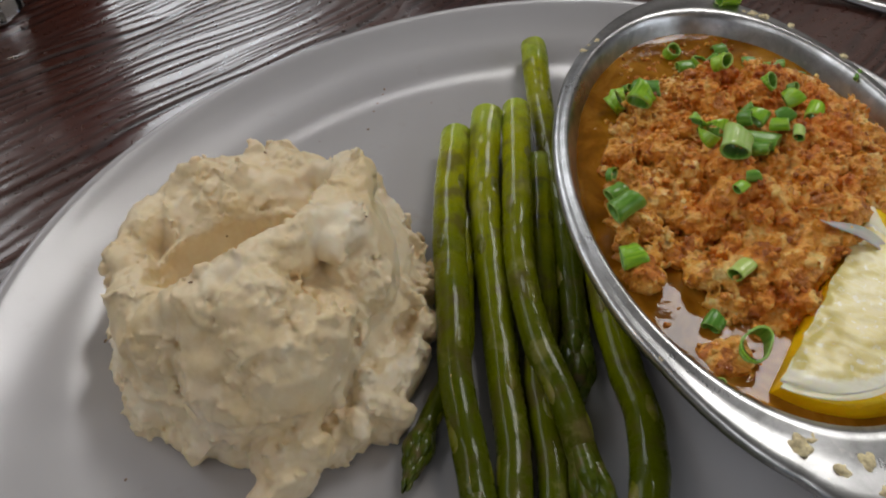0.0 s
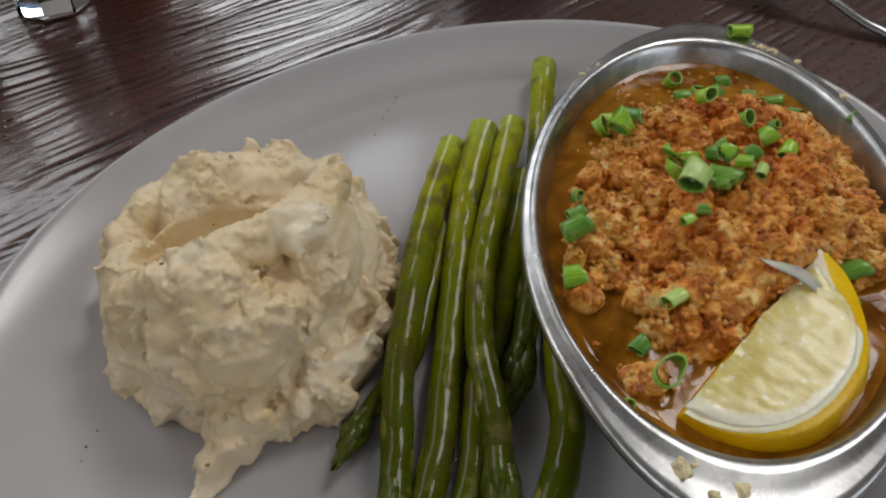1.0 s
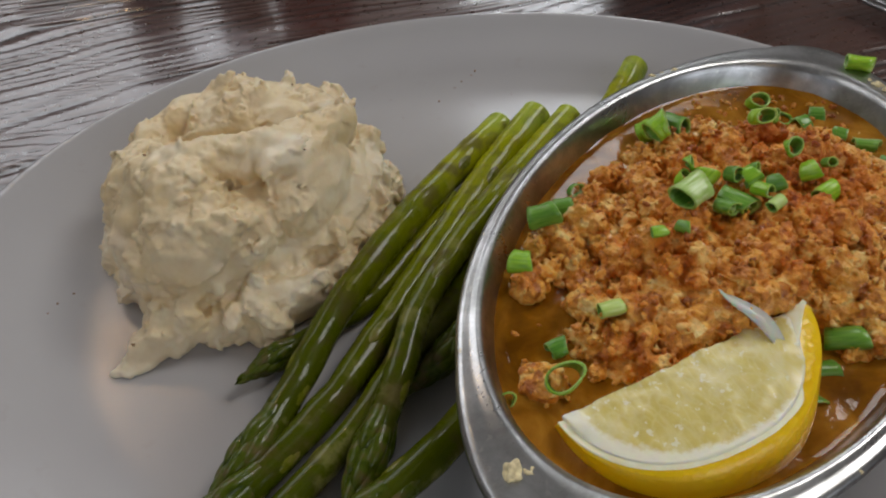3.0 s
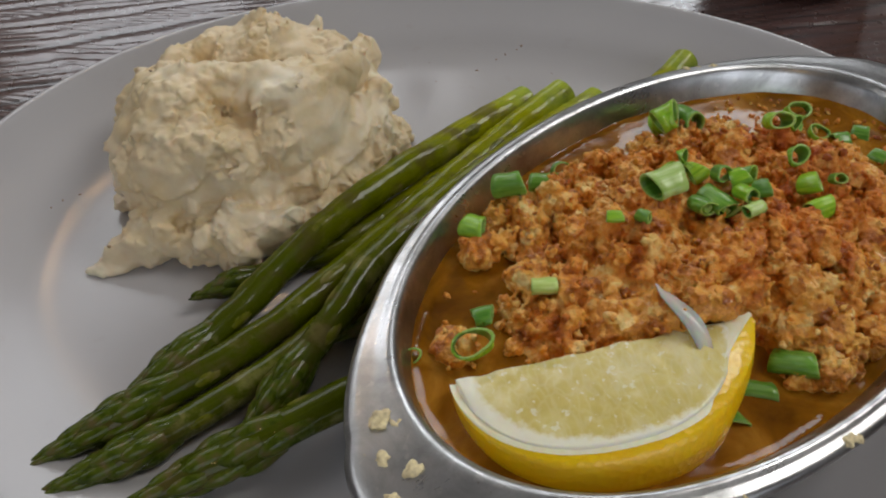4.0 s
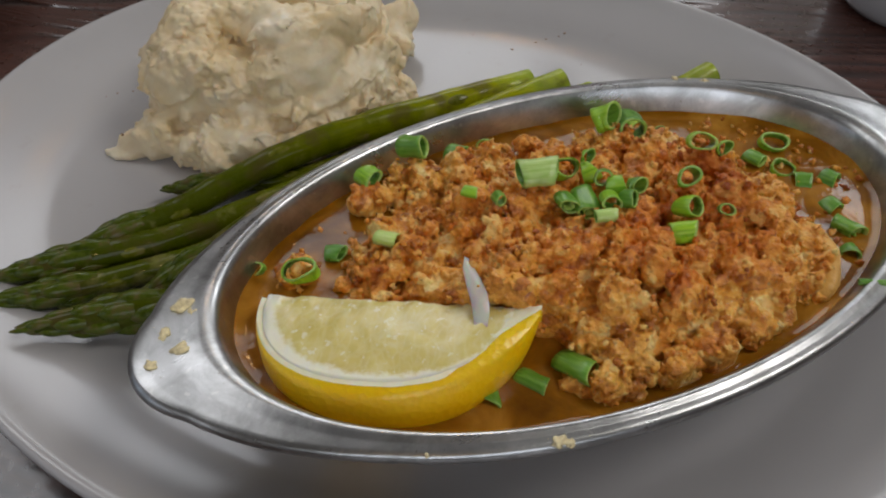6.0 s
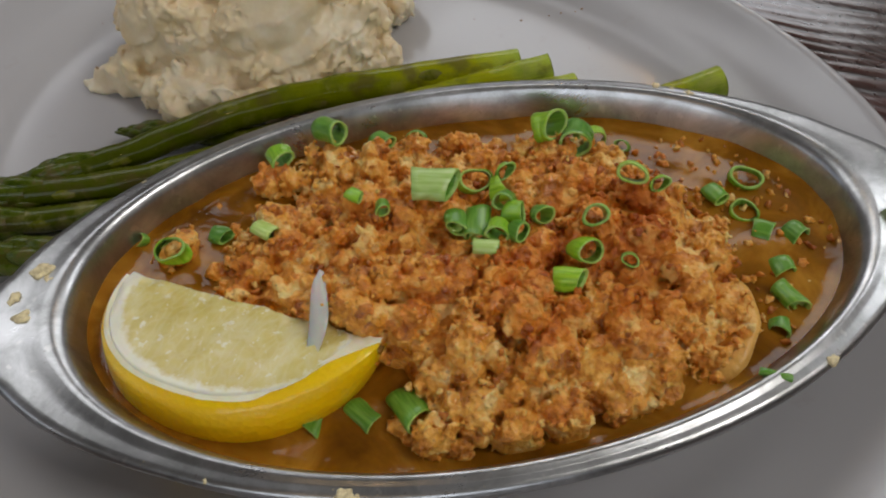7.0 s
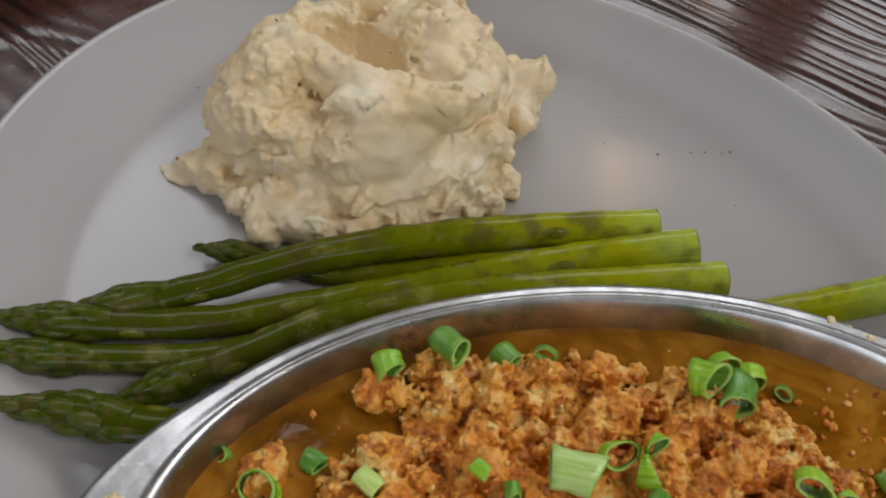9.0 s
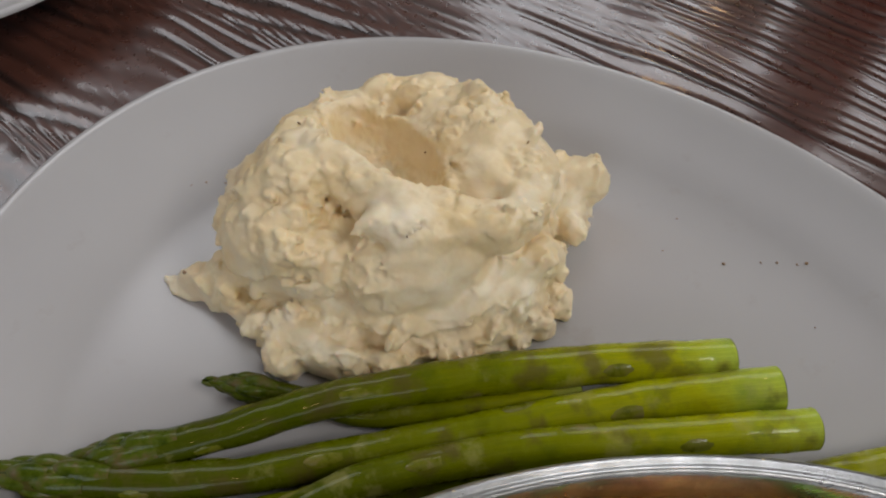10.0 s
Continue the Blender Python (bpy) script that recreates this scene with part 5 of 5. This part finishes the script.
def mash_field(p):
    w = np.stack([gnoise(p, 0.020, s) for s in (1, 2, 3)], 1) * 0.0030
    fine = np.stack([gnoise(p, 0.006, s) for s in (4, 5, 6)], 1) * 0.0009
    q = p + w + fine
    d = np.full(len(p), 9.0)
    for c, r in LUMPS:
        d = smin(d, ball(q, c, np.array(r)), 0.0035)
    q2 = p + w * 0.5 + fine
    for k, (line, wide) in enumerate(CRESTS):
        d = smin(d, tube(q2, line, wide + 0.0014 * gnoise(p, 0.010, 70 + k)), 0.0018)
    # the smooth spooned hollow
    for c, r, a in SLABS:
        k = q2 - np.array(c)
        ca, sa = math.cos(radians(a)), math.sin(radians(a))
        k = np.stack([k[:, 0] * ca + k[:, 1] * sa, -k[:, 0] * sa + k[:, 1] * ca, k[:, 2]], 1)
        d = smin(d, ball(k, (0, 0, 0), np.array(r)), 0.0012)
    d = smin(d, ball(p, (-0.1105, -0.0180, 0.0102), np.array((0.0050, 0.0020, 0.0018))), 0.002)
    k = p + w * 0.35 + fine * 0.5 - np.array((-0.0810, 0.0408, 0.0530))
    k = np.stack([k[:, 0] * 0.966 - k[:, 1] * 0.259, k[:, 0] * 0.259 + k[:, 1] * 0.966, k[:, 2]], 1)
    cut = ball(k, (0, 0, 0), np.array((0.0245, 0.0128, 0.0340)))
    rim = np.exp(-((cut / 0.0022) ** 2) - (d / 0.0022) ** 2)
    d = -smin(-d, cut, 0.0006)
    for line, wide in CREASES:
        d = -smin(-d, tube(q2, line, wide), 0.0006)
    near = np.abs(d) < 0.006
    p, q, dn, rim, cut, fine = p[near], q[near], d[near], rim[near], cut[near], fine[near]
    # creamy faces that break off along ragged ledges, and grainy patches between them
    calm = np.where(ball(p, (-0.0460, 0.0235, 0.0380), 0.0150) < 0, 0.12, 1.0) * np.where(cut < 0.0016, 0.22, 1.0)
    patch = np.clip(0.40 + 2.0 * gnoise(p, 0.015, 14) + np.clip((0.026 - p[:, 2]) / 0.020, 0, 0.4), 0, 1)
    rag = 0.08 * gnoise(p, 0.0042, 21) + 0.05 * gnoise(p, 0.0020, 22)
    f1 = (gnoise(q * (1, 1, 1.25), 0.030, 8) * 1.6 + rag) % 1.0
    up1 = np.where(f1 < 0.90, (f1 / 0.90) ** 1.5, (1 - f1) / 0.10)
    g = p + np.stack([gnoise(p, 0.0050, s) for s in (61, 62, 63)], 1) * 0.0016
    bits, _ = plates(g, 0.0048, 5)
    large = (0.5 - cells(g * (1, 1, 0.9), 0.0125, 4)) * np.clip(0.6 + 1.4 * gnoise(p, 0.026, 33), 0.2, 1)
    small = 0.5 - cells(g, 0.0056, 7)
    grain = 0.5 - cells(p + fine, 0.0023, 9)
    edge = np.clip(np.exp(-((f1 - 0.90) / 0.05) ** 2) + rim + patch, 0, 1)
    dn = dn - calm * (0.0012 * (up1 - 0.4) + 0.0040 * large + 0.0019 * patch * small + 0.0007 * edge * bits + 0.0011 * edge * grain)
    dn = dn + 0.0003 * (0.15 + edge) * gnoise(p, 0.0013, 10)
    d[near] = dn
    return d


def press_bits(d, lo, step, g):
    """Small ragged bits of potato, thickest along the hollow's rim and round the foot."""
    rnd = np.random.RandomState(21)
    at = g[np.abs(d) < step * 0.5]
    mask = gnoise(at, 0.016, 14) * 1.8 + np.clip((0.024 - at[:, 2]) / 0.006, 0, 0.7) + np.clip((at[:, 2] - 0.044) / 0.006, 0, 0.6)
    at = at[(mask > 0.0) & (np.linalg.norm(at - (-0.0460, 0.0235, 0.0380), axis=1) > 0.016) & (np.linalg.norm((at - (-0.081, 0.041, 0.036)) * (0.5, 1, 0.6), axis=1) > 0.011) & (at[:, 2] > 0.0095)]
    lumps = []
    for c in at[rnd.randint(len(at), size=60)]:
        r = min(0.0036, 0.0009 + rnd.gamma(1.6, 0.00055))
        lumps.append((c, (r * 1.2, r * rnd.uniform(0.6, 1.0), r * rnd.uniform(0.45, 0.8)), turned(rnd)))
    foot = at[(at[:, 2] < 0.0200) & (at[:, 2] > 0.0105) & (at[:, 0] > -0.100)]
    for c in foot[rnd.randint(len(foot), size=22)]:
        r = rnd.uniform(0.0032, 0.0062)
        lumps.append((c, (r * 1.25, r * rnd.uniform(0.7, 1.0), r * rnd.uniform(0.6, 0.9)), turned(rnd)))
    press_lumps(d, lo, step, g, lumps, 0.0011, 0.0009, 0.0026, 95)
    np.maximum(d, 0.0088 - g[..., 2], out=d)


mv, mf = surface_net(mash_field, (-0.131, -0.028, 0.0075), (-0.018, 0.100, 0.064), 0.00062, press_bits)
mv, mf = largest(mv, mf)
mash = piece("mashed_potato", mv, mf, MASH)
tagged(mash, "mound of creamy mashed potato with a hollow on the white platter", "mashed potato")

def plate_z(x, y):
    r = math.hypot(x / PA, y / PB)
    prof = plate_profile()[:15]
    for (r0, z0), (r1, z1) in zip(prof[:-1], prof[1:]):
        if r0 <= r <= r1:
            return z0 + (z1 - z0) * (r - r0) / (r1 - r0)
    return WELL


rnd_ = random.Random(3)
spots = [(0.0007, 0.0916, 0.0007), (0.0184, 0.1049, 0.0009), (0.0120, 0.1010, 0.0006), (0.0165, 0.1035, 0.0005), (0.0085, 0.0985, 0.0005), (-0.0180, 0.0960, 0.0004),
         (-0.1330, 0.0100, 0.0006), (-0.1290, 0.0140, 0.0005), (-0.1350, 0.0060, 0.0004), (0.0300, 0.0900, 0.0004), (-0.0150, 0.0840, 0.0004)]
for n_, (x, y, r) in enumerate(spots):
    p, q = lump(n_ + 500, r * 0.7, 0.6, 2, (1, 0.7, 0.4))
    ob = piece("seasoning_fleck", p, q, PEPPERFLECK)
    ob.matrix_world = pose(x, y, plate_z(x, y) + r * 0.25, 0, 0, n_ * 50)
    tagged(ob, "tiny brown seasoning fleck on the white platter", "fleck", "seasoning flecks")
MASH_TOP = {}
for x, y, z in mv:
    k = (round(x / 0.001), round(y / 0.001))
    MASH_TOP[k] = max(z, MASH_TOP.get(k, 0))
rnd_ = random.Random(31)
for n_ in range(7):
    k = rnd_.choice(list(MASH_TOP)[::7])
    p, q = lump(n_ + 700, rnd_.uniform(0.0003, 0.0009), 0.5, 2, (1, 0.55, 0.4))
    ob = piece("skin_fleck", p, q, PEPPERFLECK)
    ob.matrix_world = pose(k[0] * 0.001, k[1] * 0.001, MASH_TOP[k] + 0.0001, rnd_.uniform(-40, 40), rnd_.uniform(-40, 40), rnd_.uniform(0, 180))
    tagged(ob, "tiny brown fleck of potato skin in the mash", "fleck", "potato skin flecks")
p, q = lump(77, 0.0011, 0.3, 2, (1, 0.5, 0.5))
ob = piece("skin_fleck", p, q, PEPPERFLECK)
ob.matrix_world = pose(-0.0448, 0.0240, 0.0412, 40, 0, 20)
tagged(ob, "dark fleck of potato skin on the mash", "fleck", "potato skin flecks")

# ======== things round the platter ========
def shaker(m, fill, label):
    e = empty("glass_shaker", m)
    v, f = lathe([(0.0, 0.0), (0.0175, 0.0), (0.0195, 0.0015), (0.0190, 0.006), (0.0165, 0.03), (0.0150, 0.062), (0.0145, 0.066), (0.0130, 0.066), (0.0135, 0.06), (0.0150, 0.03),
                  (0.0160, 0.009), (0.0, 0.008)], 8, False)
    piece("jar", v, f, GLASS, e, "", False)
    v, f = lathe([(0.0, 0.0083), (0.0157, 0.0092), (0.0142, 0.045), (0.0, 0.046)], 8, False)
    piece("contents", v, f, fill, e)
    v, f = lathe([(0.0155, 0.064), (0.0160, 0.066), (0.0158, 0.076), (0.012, 0.082), (0.0, 0.084)], 24, False)
    piece("cap", v, f, STEEL, e)
    return tagged(e, label, "shaker", "table shakers")


shaker(pose(-0.0815, 0.2775, 0.0, 0, 0, 20), SALT, "faceted glass salt shaker with a metal cap")
shaker(pose(-0.1330, 0.2745, 0.0, 0, 0, 5), PEPPER, "faceted glass shaker of pale seasoning with a metal cap")

bt = empty("sauce_bottle", pose(-0.040, 0.305, 0))
tagged(bt, "dark red sauce bottle with a black cap", "bottle")
v, f = lathe([(0.0, 0.0), (0.021, 0.0), (0.024, 0.003), (0.024, 0.10), (0.020, 0.125), (0.012, 0.15), (0.0115, 0.165), (0.0, 0.165)], 32, False)
piece("body", v, f, KETCHUP, bt)
v, f = lathe([(0.0, 0.163), (0.0135, 0.163), (0.0135, 0.185), (0.0, 0.186)], 24, False)
piece("cap", v, f, BLACKPLASTIC, bt)

v, f = lathe([(0.0, 0.0), (0.031, 0.0), (0.0345, 0.001), (0.0370, 0.0045), (0.0383, 0.012), (0.0395, 0.040), (0.0402, 0.0560), (0.0398, 0.0575), (0.0385, 0.0570), (0.0378, 0.045), (0.0365, 0.012), (0.033, 0.0055), (0.0, 0.0045)], 64, False)
bowl = piece("ramekin", v, f, CHINA)
bowl.matrix_world = pose(0.1535, 0.2005, 0)
tagged(bowl, "small white china ramekin standing behind the platter", "ramekin")

v, f = lathe([(0.0, 0.0), (0.05, 0.0), (0.055, 0.002), (0.075, 0.010), (0.088, 0.019), (0.090, 0.020), (0.089, 0.0215), (0.086, 0.0205), (0.072, 0.012), (0.055, 0.005), (0.0, 0.004)], 72, False)
sp = piece("side_plate", v, f, CHINA)
sp.matrix_world = pose(-0.325, 0.030, 0)
tagged(sp, "round white china side plate on the dark table", "plate")


def fork():
    e = empty("fork", pose(0.2535, 0.045, 0.0, 0, 0, 22))
    n = 40
    v = []
    for i in range(n):
        t = i / (n - 1)
        y = -0.095 + 0.150 * t
        w = 0.0062 - 0.0036 * min(1, t * 1.15) + 0.007 * max(0, (t - 0.86) / 0.14) ** 1.3
        z = 0.0022 + 0.010 * math.exp(-((t - 0.86) / 0.16) ** 2)
        v += [(-w, y, z - 0.0006), (0, y, z + 0.0005), (w, y, z - 0.0006)]
    h = piece("handle", v, grid_faces(n, 3), STEEL, e)
    h.modifiers.new("thick", "SOLIDIFY").thickness = 0.0016
    for k in range(4):
        v = []
        x = -0.0078 + 0.0052 * k
        for i in range(14):
            t = i / 13
            w = 0.0016 * (1 - 0.6 * t ** 3)
            z = 0.0105 - 0.010 * t + 0.006 * t * t
            v += [(x - w, 0.054 + 0.050 * t, z), (x + w, 0.054 + 0.050 * t, z)]
        p = piece("tine", v, grid_faces(14, 2), STEEL, e)
        p.modifiers.new("thick", "SOLIDIFY").thickness = 0.0014
    return tagged(e, "polished steel fork lying on the table", "fork")


fork()

# ======== pendant lamps ========
for loc in LAMPS:
    e = empty("pendant_lamp", LAMPROW @ pose(*loc))
    v, f = lathe([(0.02, 0.05), (0.03, 0.045), (0.09, -0.02), (0.11, -0.06), (0.108, -0.061), (0.088, -0.022), (0.028, 0.04), (0.018, 0.045)], 40, False)
    piece("shade", v, f, BLACKPLASTIC, e)
    piece("cord", *lathe([(0.003, 0.045), (0.003, CZ - loc[2])], 8, False), BLACKPLASTIC, e)
    tagged(e, "dark metal pendant lamp with a warm bulb", "lamp", "pendant lamps")
